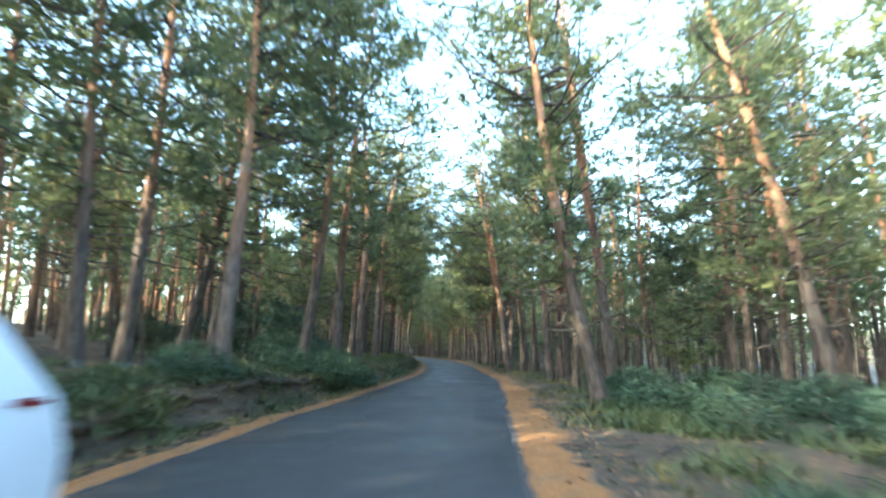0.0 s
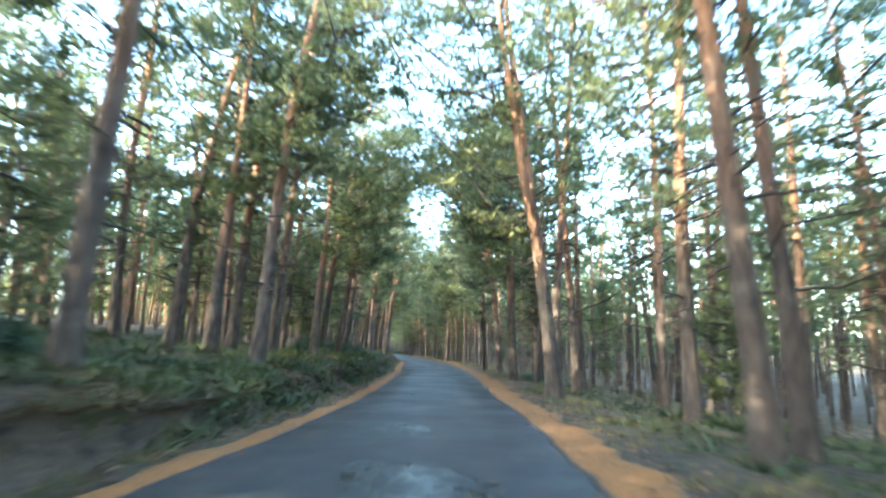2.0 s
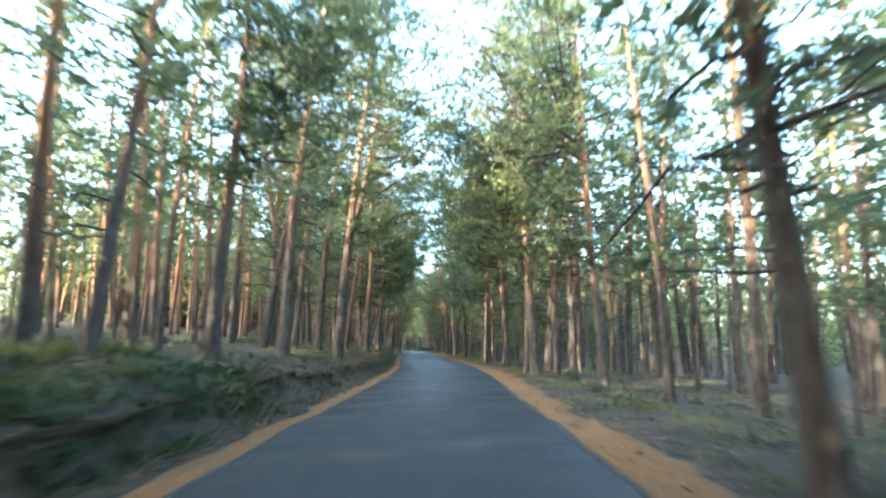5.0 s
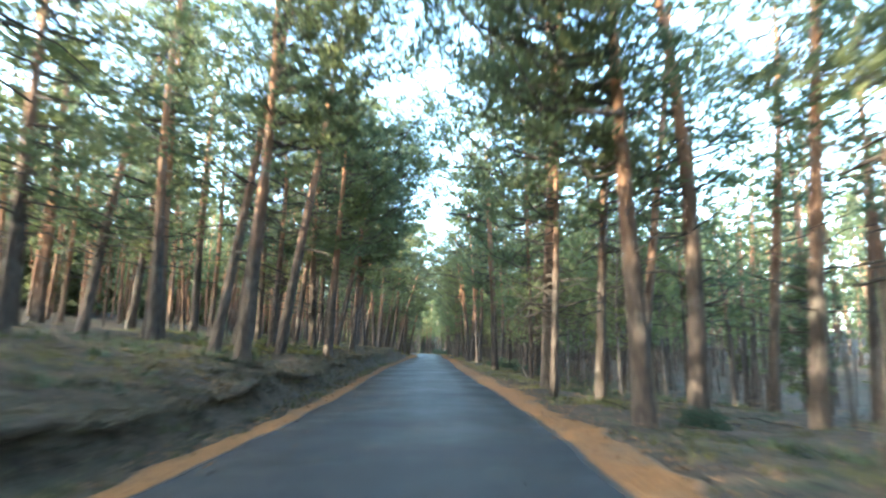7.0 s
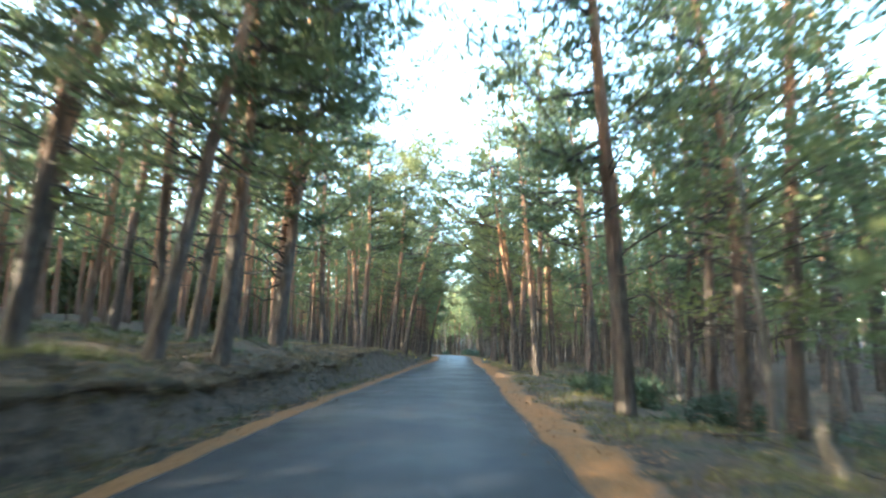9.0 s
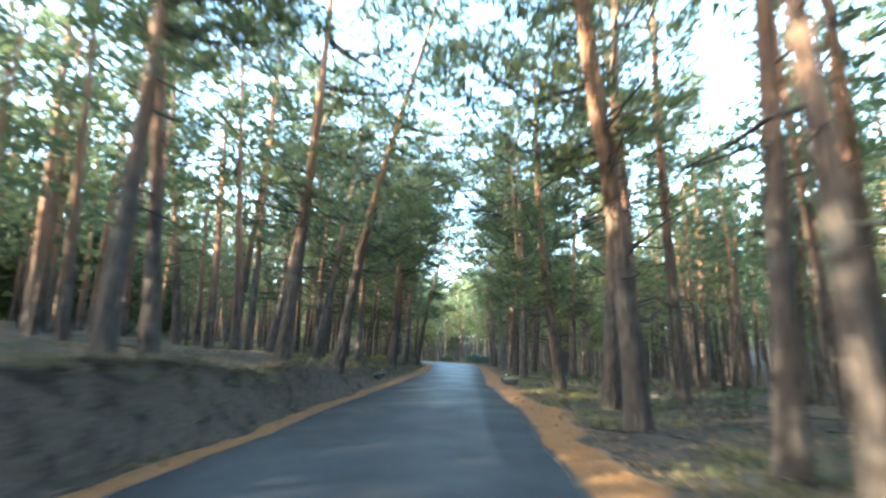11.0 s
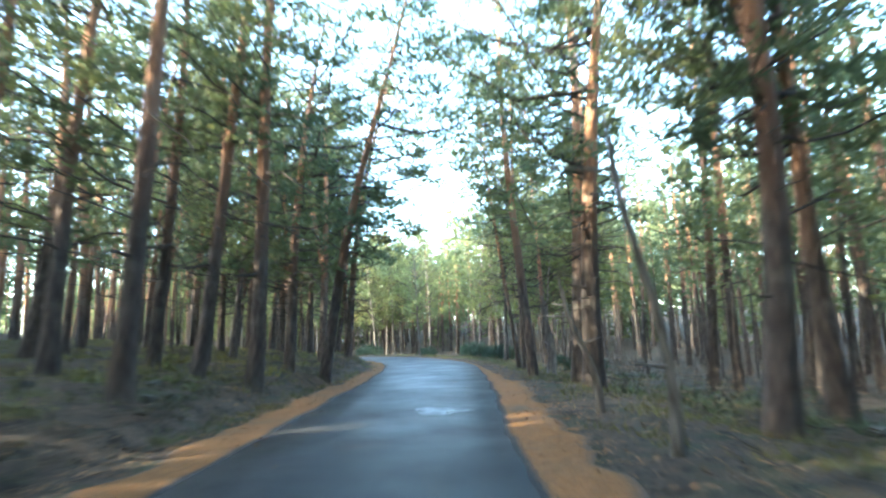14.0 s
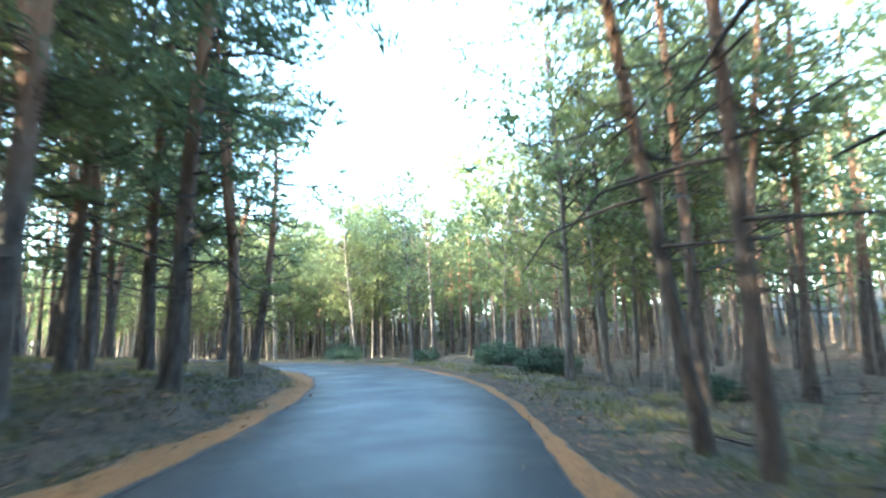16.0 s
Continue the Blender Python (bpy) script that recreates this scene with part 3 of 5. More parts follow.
PINE_LABELS = ("tall pine with grey-brown trunk and orange upper bark", "slender pine with flaking orange bark and sparse crown",
               "pine with low green boughs and dead twigs", "stout pine with dark plated bark and high crown")
PROTOS = [tree_thing("pine_tree", g, (BARK, TWIG, NEEDLES),
                     "forked pine with two orange stems" if i % 5 == 4 else PINE_LABELS[i % 4], "tree", "roadside pines") for i, g in enumerate(PINES)]
PROTOS += [tree_thing("young_pine_tree", g, (BARK_GREY, TWIG, NEEDLES), "young pine with green boughs down to the ground", "tree", "young pines") for g in YOUNG]
PROTOS += [tree_thing("birch_tree", g, (BARK_GREY if i % 2 else BARK_PALE, TWIG, BROADLEAF), "slender grey-stemmed birch with yellow-green leaves" if i % 2 else "slender pale-stemmed birch with yellow-green leaves", "tree", "birches at the bend") for i, g in enumerate(BIRCHES)]
PROTOS += [tree_thing("oak_sapling", g, (BARK_GREY, TWIG, BROADLEAF), "thin young oak with light green leaves", "tree", "young oaks") for g in OAKS]
PROTOS += [tree_thing("pine_tree", g, (BARK, TWIG, NEEDLES), "pine with long boughs hanging over the road", "tree", "roadside pines") for g in HANGING]
PROTOS += [tree_thing("pine_tree", g, (BARK, TWIG, NEEDLES), PINE_LABELS[i % 4], "tree", "roadside pines") for i, g in enumerate(MID)]
used = [False] * len(PROTOS)


def plant(kind, x, y, lean_x=0.0, lean_y=0.0, turn=None, size=1.0, stout=1.0):
    z = float(ground_z(x, y)[0]) - 0.03
    m = stand_matrix(x, y, z, lean_x, lean_y, turn if turn is not None else (x * 77 + y * 31) % 360, size, min(1.0, 1.13 / size))
    STANDING.append((x, y))
    if used[kind]:
        p = PROTOS[kind]
        keep, p.matrix_basis = p.matrix_basis.copy(), Matrix.Identity(4)
        ob = copy_thing(p, m)
        p.matrix_basis = keep
    else:
        used[kind], ob = True, PROTOS[kind]
        ob.matrix_basis = m
    for part in ob.children:
        if part.name.startswith("trunk"):
            part.scale = (stout / min(1.0, 1.13 / size), stout / min(1.0, 1.13 / size), 1)
    return ob


GIRTHS = [(0.16, 0.19, 0.14, 0.2)[i % 4] for i in range(12)]


def plant_leaning(kind, x, y, lean_x, lean_y, radius):
    size = (1.18 if y < 128 else 1.06 if y < 176 else 0.94) + 0.16 * ((x * 13.7 + y * 7.3) % 1.0)
    d, k = across(x, y)
    turn = None
    if abs(d[0]) < 7.5 and y < 174 and (x * 3.1 + y * 5.7) % 1.0 < 0.55:
        # at the road's edge the boughs grow out into the light
        kind = 8 + kind % 4
        r = RIGHT[k[0]] * -np.sign(d[0])
        turn = math.degrees(math.atan2(r[1], r[0]))
    plant(kind, x, y, lean_x, lean_y, turn, size, radius / GIRTHS[kind] / size)


def plant_stout(kind, x, y, lean_x, radius):
    d, k = across(x, y)
    r = RIGHT[k[0]] * -np.sign(d[0])
    tall = 1.22 if y < 128 else 1.1
    plant(kind, x, y, lean_x, 0, math.degrees(math.atan2(r[1], r[0])), tall, radius / GIRTHS[kind] / tall)


# single pines that stand out: kind, place, lean, trunk radius
for kind, x, y, lean_x, radius in (
        (8, -12.1, 140.75, 13.0, 0.2), (11, -11.9, 136.05, 5.0, 0.19), (7, -3.46, 136.9, 1.8, 0.22), (6, -4.45, 142.5, -5.4, 0.19),
        (4, -6.63, 155.7, -0.5, 0.2), (9, -6.04, 151.1, 2.8, 0.2), (7, -14.67, 157.7, 7.8, 0.22), (3, -18.26, 158.5, 5.4, 0.2),
        (1, -15.8, 166.0, 4.4, 0.2), (1, -17.08, 165.6, 9.4, 0.17), (5, -19.2, 166.8, 3.0, 0.17), (2, -16.84, 170.1, 3.3, 0.17),
        (8, -16.0, 171.0, 12.0, 0.19), (10, -18.2, 179.5, 7.0, 0.18), (3, -15.65, 161.4, 3.0, 0.18), (0, -18.75, 163.1, 3.0, 0.2),
        (6, -19.8, 170.0, 3.0, 0.17), (8, -21.8, 183.3, 3.0, 0.18), (11, -23.3, 179.1, 2.0, 0.18), (5, -9.14, 172.8, -1.4, 0.17),
        (1, -7.76, 170.5, 1.6, 0.22), (11, -7.53, 168.3, 2.4, 0.27), (4, -5.7, 161.7, 5.0, 0.22), (1, -7.13, 175.9, 2.3, 0.14),
        (1, 5.35, 27.6, -4.9, 0.2), (5, 6.37, 28.4, 0.5, 0.17), (6, 4.3, 15.4, -10.0, 0.21), (9, 4.3, 36.8, -3.1, 0.24),
        (2, 6.16, 51.1, -2.4, 0.15), (5, 8.27, 49.4, 1.8, 0.19), (7, 8.65, 39.6, -0.6, 0.2), (8, -6.9, 80.5, 5.2, 0.19),
        (3, 1.5, 96.4, 0.5, 0.28), (9, -12.4, 109.1, 4.0, 0.18), (11, -10.4, 110.5, 11.0, 0.18), (3, -12.9, 115.5, 8.0, 0.17)):
    plant_stout(kind, x, y, lean_x, radius)
# thin dark leaning stems by the bend
for x, y, lean_x in ((-9.76, 177.3, -6.6), (-9.5, 176.1, -0.5)):
    plant(1, x, y, lean_x, 0, 40, 0.95, 0.55)

# pines whose boughs reach over the road: kind, place, size, way that the boughs point
for kind, x, y, size, turn in (
        (22, 3.25, 77.4, 1.0, 175), (23, -9.7, 112.0, 1.0, 0), (22, -14.6, 150.2, 0.95, 10), (23, 4.3, 46.7, 1.05, 190), (22, 2.6, 88.2, 1.05, 180),
        (23, -5.0, 12.5, 1.0, 0), (22, -5.3, 66.5, 0.9, 0), (23, -6.6, 90.5, 1.0, 0), (22, -7.6, 100.5, 1.0, 0), (23, -12.0, 130.0, 1.0, 10),
        (22, -5.9, 36.0, 1.0, 5), (8, 5.2, 22.0, 1.0, 180), (23, -4.2, 158.0, 1.05, 185), (22, -5.2, 46.0, 1.0, 0), (23, -14.1, 155.4, 1.0, 5),
        (10, -9.3, 103.5, 1.05, 0), (9, -11.3, 118.0, 1.05, 0), (10, -12.2, 124.6, 1.05, 0), (8, -10.4, 106.4, 1.05, 0), (10, 2.0, 113.0, 1.05, 180),
        (8, -0.2, 124.0, 1.05, 180), (23, -5.6, 56.5, 1.0, 0), (22, -3.6, 164.5, 1.05, 185)):
    plant(kind, x, y, 0, 0, turn, size)

# pines by the road, from 13 to 29 m
for spec in (
        (6, 9.02, 12.81, -5.8, -4.1, 0.198),
        (0, -8.26, 14.28, 2.5, -1.6, 0.190),
        (2, -10.89, 16.07, 2.0, -1.5, 0.190),
        (2, -7.58, 18.10, 6.8, -3.2, 0.190),
        (1, 5.60, 18.38, -1.8, -1.4, 0.187),
        (8, -4.89, 19.11, 5.2, -1.5, 0.190),
        (8, -9.40, 19.92, 9.6, -5.1, 0.190),
        (4, 10.91, 20.92, -1.0, -0.6, 0.176),
        (8, -4.18, 21.70, 3.7, -1.7, 0.190),
        (4, 16.27, 22.59, -1.7, -1.3, 0.203),
        (10, -4.18, 27.31, -0.1, 0.1, 0.190),
        (5, 15.75, 27.32, -0.2, -0.1, 0.181),
        (0, 19.22, 28.60, 2.6, 1.9, 0.187),
        (0, -13.00, 29.45, -2.8, 2.1, 0.190),
):
    plant_leaning(*spec)
# pines by the road, from 30 to 49 m
for spec in (
        (3, 14.65, 29.60, 0.7, 0.4, 0.188),
        (6, -11.40, 30.54, 1.8, -1.1, 0.190),
        (7, 7.10, 33.77, -0.4, -0.2, 0.211),
        (6, -4.34, 35.53, 4.9, -3.9, 0.222),
        (6, -7.48, 36.81, 5.3, -2.8, 0.190),
        (4, -9.88, 37.92, -1.2, 0.8, 0.171),
        (6, -6.43, 38.95, 4.9, -3.6, 0.212),
        (1, 4.65, 39.15, 2.0, 0.4, 0.173),
        (5, 5.89, 40.63, -1.2, -0.5, 0.176),
        (6, 5.01, 44.32, 1.9, 1.2, 0.123),
        (7, 10.71, 45.15, -0.1, -0.0, 0.191),
        (6, 5.94, 48.72, -0.9, -0.4, 0.142),
        (2, 4.44, 49.23, 0.8, 0.2, 0.126),
):
    plant_leaning(*spec)
# pines by the road, from 50 to 80 m
for spec in (
        (2, -7.80, 49.64, 3.8, -2.9, 0.176),
        (4, -5.92, 51.00, 6.3, -3.4, 0.190),
        (4, -5.22, 52.22, 7.6, -3.4, 0.176),
        (5, 4.41, 54.28, -2.4, -0.5, 0.200),
        (8, -5.41, 55.33, 3.6, -1.3, 0.190),
        (2, 3.90, 59.08, -1.8, -0.2, 0.164),
        (7, 18.22, 62.83, 2.8, 1.9, 0.171),
        (0, -6.20, 73.78, 3.4, -2.8, 0.202),
        (9, 5.38, 74.43, -0.2, -0.1, 0.163),
        (11, 4.59, 75.84, -0.1, -0.1, 0.131),
        (1, -4.97, 76.77, 2.1, -1.0, 0.211),
        (3, -8.88, 78.56, 6.0, -4.4, 0.190),
        (3, 4.33, 79.02, -0.6, -0.2, 0.148),
        (0, 9.56, 80.34, 3.3, 2.0, 0.183),
):
    plant_leaning(*spec)
# pines by the road, from 81 to 95 m
for spec in (
        (9, 3.27, 80.80, 2.8, 1.5, 0.201),
        (4, -9.60, 81.31, 1.7, -1.1, 0.190),
        (5, -11.87, 81.79, 2.1, -1.6, 0.190),
        (4, 8.64, 83.36, 3.0, 1.4, 0.166),
        (7, 4.62, 84.37, 4.5, 2.2, 0.224),
        (7, -9.48, 84.59, 2.5, -2.4, 0.185),
        (1, 6.40, 85.15, 2.4, 1.5, 0.179),
        (4, 4.06, 89.75, -0.1, -0.0, 0.209),
        (5, 6.71, 90.17, 1.9, 0.8, 0.194),
        (1, -8.56, 92.71, 6.3, -5.7, 0.160),
        (2, 1.32, 93.04, 1.2, 0.3, 0.109),
        (3, 2.70, 93.67, 3.0, 1.0, 0.151),
        (5, -11.81, 94.67, 0.5, -0.5, 0.196),
        (2, -14.68, 94.97, 5.1, -3.7, 0.190),
):
    plant_leaning(*spec)
# pines by the road, from 96 to 111 m
for spec in (
        (5, 4.47, 96.28, 4.4, 1.8, 0.177),
        (5, 8.58, 96.39, 2.2, 0.9, 0.182),
        (1, -8.27, 96.88, 5.4, -3.2, 0.190),
        (3, -10.02, 97.01, 5.0, -3.6, 0.190),
        (6, 7.26, 99.26, 3.7, 1.9, 0.145),
        (6, 2.01, 101.30, 1.4, 0.7, 0.105),
        (5, -14.51, 101.65, 2.2, -1.7, 0.190),
        (0, -18.03, 102.14, 2.6, -2.5, 0.213),
        (5, 1.25, 104.06, 1.2, 0.3, 0.104),
        (1, -14.99, 108.70, 1.5, -1.3, 0.190),
        (6, 6.67, 109.78, 4.8, 1.3, 0.159),
):
    plant_leaning(*spec)
# pines by the road, from 111 to 140 m
for spec in (
        (6, -14.78, 111.46, 6.8, -4.9, 0.190),
        (5, 2.60, 112.03, 1.9, 0.4, 0.179),
        (9, -0.57, 112.23, 1.2, 0.2, 0.205),
        (1, 2.26, 116.10, 1.5, 0.5, 0.147),
        (10, -11.01, 117.37, 4.3, -2.2, 0.218),
        (5, -17.54, 117.76, 1.8, -1.6, 0.190),
        (6, 2.63, 119.82, 2.5, 0.7, 0.115),
        (1, -15.94, 122.22, 2.3, -1.4, 0.174),
        (2, 1.94, 128.40, 0.7, 0.1, 0.209),
        (4, 7.85, 128.40, 4.0, 1.5, 0.174),
        (4, 6.95, 129.40, 4.6, 1.5, 0.213),
        (9, -3.51, 132.53, -0.8, -0.4, 0.212),
        (7, -1.19, 139.35, 1.2, 0.5, 0.180),
        (8, -2.62, 139.54, 1.0, 0.3, 0.191),
):
    plant_leaning(*spec)
# pines by the road, from 140 to 163 m
for spec in (
        (5, -19.54, 140.40, 1.4, -1.6, 0.191),
        (1, -20.59, 143.81, -1.8, 1.7, 0.185),
        (7, -18.72, 145.10, 2.5, -1.9, 0.183),
        (3, -14.84, 145.27, 7.2, -6.1, 0.197),
        (1, -18.05, 147.00, 9.3, -9.3, 0.202),
        (4, -1.44, 148.06, 0.6, 0.3, 0.124),
        (1, 2.76, 151.58, 2.8, 1.0, 0.190),
        (7, -3.38, 154.34, 1.7, 0.2, 0.188),
        (7, -24.73, 160.80, 1.6, -1.7, 0.185),
):
    plant_leaning(*spec)
# pines by the road, from 163 to 185 m
for spec in (
        (7, -21.73, 163.44, 1.0, -0.8, 0.180),
        (2, -22.82, 166.42, 2.6, -2.8, 0.196),
        (6, -23.91, 171.63, 2.2, -1.8, 0.196),
        (0, -2.97, 174.27, 3.1, 1.5, 0.198),
        (1, -28.68, 179.23, 4.9, -4.9, 0.216),
        (5, -8.57, 182.18, -0.3, -0.0, 0.127),
        (1, -7.27, 183.98, 5.4, 1.2, 0.115),
        (5, -5.82, 184.65, 6.1, 2.4, 0.115),
):
    plant_leaning(*spec)
# pines by the road, from 187 to 195 m
for spec in (
        (6, -28.51, 186.78, 2.2, -2.3, 0.208),
        (3, -32.22, 187.30, 1.2, -1.3, 0.188),
        (1, -7.03, 189.71, 8.1, 1.4, 0.115),
        (0, -27.64, 189.88, 3.4, -2.9, 0.178),
        (2, -22.99, 190.43, 6.7, -3.0, 0.188),
        (3, -32.69, 193.58, 3.9, -3.2, 0.216),
        (3, -29.78, 194.32, 7.2, -5.6, 0.195),
        (2, -27.29, 194.90, 6.3, -3.8, 0.204),
        (6, -9.54, 195.19, -4.7, -0.2, 0.118),
):
    plant_leaning(*spec)

# broad pines inside the bend
for kind, x, y, size in ((10, -20.6, 178.0, 1.0), (8, -23.4, 183.0, 1.0), (9, -19.9, 184.4, 0.95), (11, -26.0, 178.5, 1.0), (2, -22.4, 175.2, 1.0), (6, -28.5, 184.0, 1.0), (9, -18.2, 176.2, 1.0), (10, -24.6, 188.6, 0.95), (8, -29.5, 190.5, 1.0), (11, -21.6, 180.6, 0.9)):
    plant(kind, x, y, 0, 0, None, size)
# young trees and leafy saplings among the pines
for kind, x, y, size in ((2, -9.6, 50.5, 1.15), (6, -11.5, 55.2, 1.15), (10, -9.0, 58.6, 1.1), (10, -12.8, 90.2, 1.15), (2, -10.9, 88.0, 1.15), (6, -14.6, 99.0, 1.15), (13, -13.2, 50.6, 1.0), (14, -15.6, 54.0, 1.0), (12, -17.0, 47.2, 1.1), (13, -18.5, 60.0, 1.0), (14, -14.0, 63.0, 0.9), (12, -8.5, 47.0, 1.0), (13, -7.2, 52.5, 0.9), (14, -10.0, 57.0, 0.9), (12, -6.4, 58.5, 0.8), (13, -9.5, 62.0, 1.0), (12, -7.8, 30.5, 0.9),
                         (14, -11.5, 38.0, 0.9), (13, 9.5, 22.0, 0.8), (12, 8.4, 34.5, 0.7), (14, 11.0, 55.0, 0.8), (13, 8.0, 62.0, 0.9), (12, 10.5, 98.0, 0.8)):
    plant(kind, x, y, 0, 0, None, size)
for kind, x, y, size in ((19, 2.2, 104.6, 1.0), (20, 3.4, 108.0, 1.0), (21, 1.6, 110.5, 0.9), (19, 4.6, 111.5, 1.0), (20, 5.4, 116.0, 1.0), (21, 2.6, 121.0, 0.9), (21, 5.6, 101.5, 1.1), (20, 7.4, 104.0, 1.2), (19, 6.6, 108.5, 1.2), (21, 7.8, 112.5, 1.1), (20, 4.4, 99.0, 1.0),
                         (20, -2.4, 154.5, 0.9), (19, -2.0, 162.0, 0.9), (21, 0.4, 166.0, 0.9), (20, -0.6, 149.0, 0.8), (19, -24.0, 150.0, 0.9), (21, -27.0, 158.0, 0.9),
                         (20, -12.5, 18.0, 0.8), (19, -30.0, 166.0, 0.9)):
    plant(kind, x, y, 0, 0, None, size)
rng = np.random.default_rng(5)
for i in range(56):
    u, d = rng.uniform(0, 1), rng.uniform(5.0, 14)
    k = int(np.argmin(abs(CURVE[:, 1] - 183)) + u * 130)
    x, y = CURVE[k] + RIGHT[k] * d
    plant(15 + i % 4, float(x), float(y), rng.uniform(-5, 5), rng.uniform(-5, 5), None, rng.uniform(0.95, 1.25))
# wide crowns that close the view beside the road
for kind, x, y, size in ((2, 9.5, 15.5, 1.0), (6, 12.0, 20.5, 1.05), (10, 8.8, 23.5, 1.0), (2, 14.0, 27.0, 1.1), (6, 10.2, 31.5, 1.0), (10, 13.5, 36.0, 1.05), (2, 7.8, 38.5, 0.95),
                         (10, -7.4, 47.5, 1.05), (6, -10.5, 45.0, 1.1), (10, -10.6, 101.5, 1.05), (2, -12.4, 104.0, 1.1), (10, -12.0, 112.8, 1.05), (6, -14.8, 110.0, 1.1), (10, -16.6, 149.5, 1.0), (6, -19.8, 151.5, 1.05)):
    if min((x - a) ** 2 + (y - b) ** 2 for a, b in STANDING) > 1.4**2:
        plant(kind, x, y, 0, 0, None, size)

# ---- the wood round about ----
rng = np.random.default_rng(7)
near_fill, far_fill, deep_fill = [], [], []
# rows with y < 0 are unseen, added to keep sun off the start
sx, sy = np.meshgrid(np.arange(-100, 60, 2.7), np.arange(-34, 248, 2.7))
cand = np.stack([sx.ravel(), sy.ravel()], 1) + rng.uniform(-1.2, 1.2, (sx.size, 2))
dist, _ = across(cand[:, 0], cand[:, 1])
placed = np.array(STANDING) if STANDING else np.zeros((0, 2))
for (x, y), d in zip(cand, dist):
    if -5.0 < d < 4.6 or abs(d) > 42 or (y > 176 and 0 < d < 16):
        continue
    if len(placed) and ((placed - (x, y)) ** 2).sum(1).min() < 2.2**2:
        continue
    thin = (0.95 if y > 128 else 0.44 if y > 92 else 0.74) if d > 0 else 0.85
    if d < -25 and 76 < y < 132 and rng.uniform() < 0.4:
        continue
    if rng.uniform() > thin:
        continue
    if -6.4 < d < 9 and (-6 < y < 50 or 70 < y < 117 or 134 < y < 186):
        continue
    (near_fill if abs(d) < 17 and -6 < y < 200 else far_fill if abs(d) < 22 else deep_fill if rng.uniform() < 0.85 else []).append((x, y))
room = 306 - len(STANDING)
near_fill.sort(key=lambda p: abs(across(*p)[0][0]) + (3.0 if across(*p)[0][0] > 0 else 0.0))
for i, (x, y) in enumerate(near_fill[:max(0, room)]):
    plant(24 + i % 6, float(x), float(y), rng.uniform(-4, 4), rng.uniform(-4, 4), rng.uniform(0, 360), rng.uniform(1.02, 1.3), rng.uniform(0.65, 1.0))
far_fill += [tuple(p) for p in near_fill[max(0, room):]]

FAR = [pine(300 + i, tall=(13.0, 14.5, 11.5)[i % 3], girth=(0.15, 0.18, 0.12)[i % 3], crown_from=(0.38, 0.48, 0.3)[i % 3], reach=2.4,
            density=0.6, dead=3, sides=5, clump_leaves=11, leaf=(0.42, 0.15), pads=0.5, core=1) for i in range(6)]
DEEP = [pine(315 + i, tall=(13.0, 14.5, 11.5)[i % 3], girth=(0.15, 0.17, 0.12)[i % 3], crown_from=(0.3, 0.42, 0.24)[i % 3], reach=2.4,
             density=0.5, dead=0, sides=4, clump_leaves=7, leaf=(0.7, 0.24), pads=0.42, core=0) for i in range(4)]
FAR_BIRCHES = [broadleaf(480 + i, tall=11.5 + 1.5 * i, girth=0.08, reach=2.2, crown_from=0.22, clumps=80, leaves=9, leaf=(0.44, 0.31)) for i in range(3)]
THICKET = [pine(330 + i, tall=5.5 + i, girth=0.06, crown_from=0.08, reach=1.9, density=0.7, dead=0, sides=4, clump_leaves=5, leaf=(0.9, 0.32), pads=0.5, core=0) for i in range(3)]


def woods(name, places, label, kinds):
    """Many far trees joined to one mesh each for their trunks and their crowns."""
    out = []
    flat = [[np.concatenate(g.v) if g.v else np.zeros((0, 3)) for g in t] for t in kinds]
    faces = [[g.f for g in t] for t in kinds]
    for part_i, (part_name, mat) in enumerate((("trunks", BARK if kinds is not FAR_BIRCHES else BARK_GREY), ("boughs", TWIG), ("crowns", NEEDLES if kinds is not FAR_BIRCHES else BROADLEAF))):
        if part_i == 1:
            continue
        vs, fs, at = [], [], 0
        r2 = np.random.default_rng(11)
        zs = ground_z([p[0] for p in places], [p[1] for p in places])
        for (x, y), z in zip(places, zs):
            k, a, s, w = r2.integers(len(kinds)), r2.uniform(0, 6.28), r2.uniform(0.8, 1.15), r2.uniform(1.0, 1.25)
            lx, ly = r2.normal(size=2) * 0.035
            v = flat[k][part_i] * s
            wide = w if part_i == 2 else 1.0
            c, sn = np.cos(a) * wide, np.sin(a) * wide
            vx, vy = v[:, 0] * c - v[:, 1] * sn + v[:, 2] * lx + x, v[:, 0] * sn + v[:, 1] * c + v[:, 2] * ly + y
            vs.append(np.stack([vx, vy, v[:, 2] + z], 1))
            fs += (np.array(faces[k][part_i]) + at).tolist()
            at += len(v)
        ob = mesh_object(name if part_i == 0 else name, np.concatenate(vs), fs, mat)
        tagged(ob, label[part_i], "woods", kind="stuff")
        out.append(ob)
    return out


# both woods also hold the unseen shading rows behind the start
woods("pine_woods", far_fill, {0: "many straight pine trunks deep in the wood, some unseen behind the start", 2: "green needle crowns of the pine wood, some unseen ones shading the start"}, FAR)
woods("deep_pine_woods", deep_fill, {0: "thin pine trunks far back in the wood", 2: "massed green crowns far back in the wood"}, DEEP)
edge = []
for _ in range(6000):
    x, y = rng.uniform(-115, 70), rng.uniform(-5, 300)
    d = across(x, y)[0][0]
    if abs(d) > (26 if y > 110 else 30) and abs(d) < 75 and (y > 110 or rng.uniform() < (0.5 if x < 0 else 0.25)):
        edge.append((x, y))
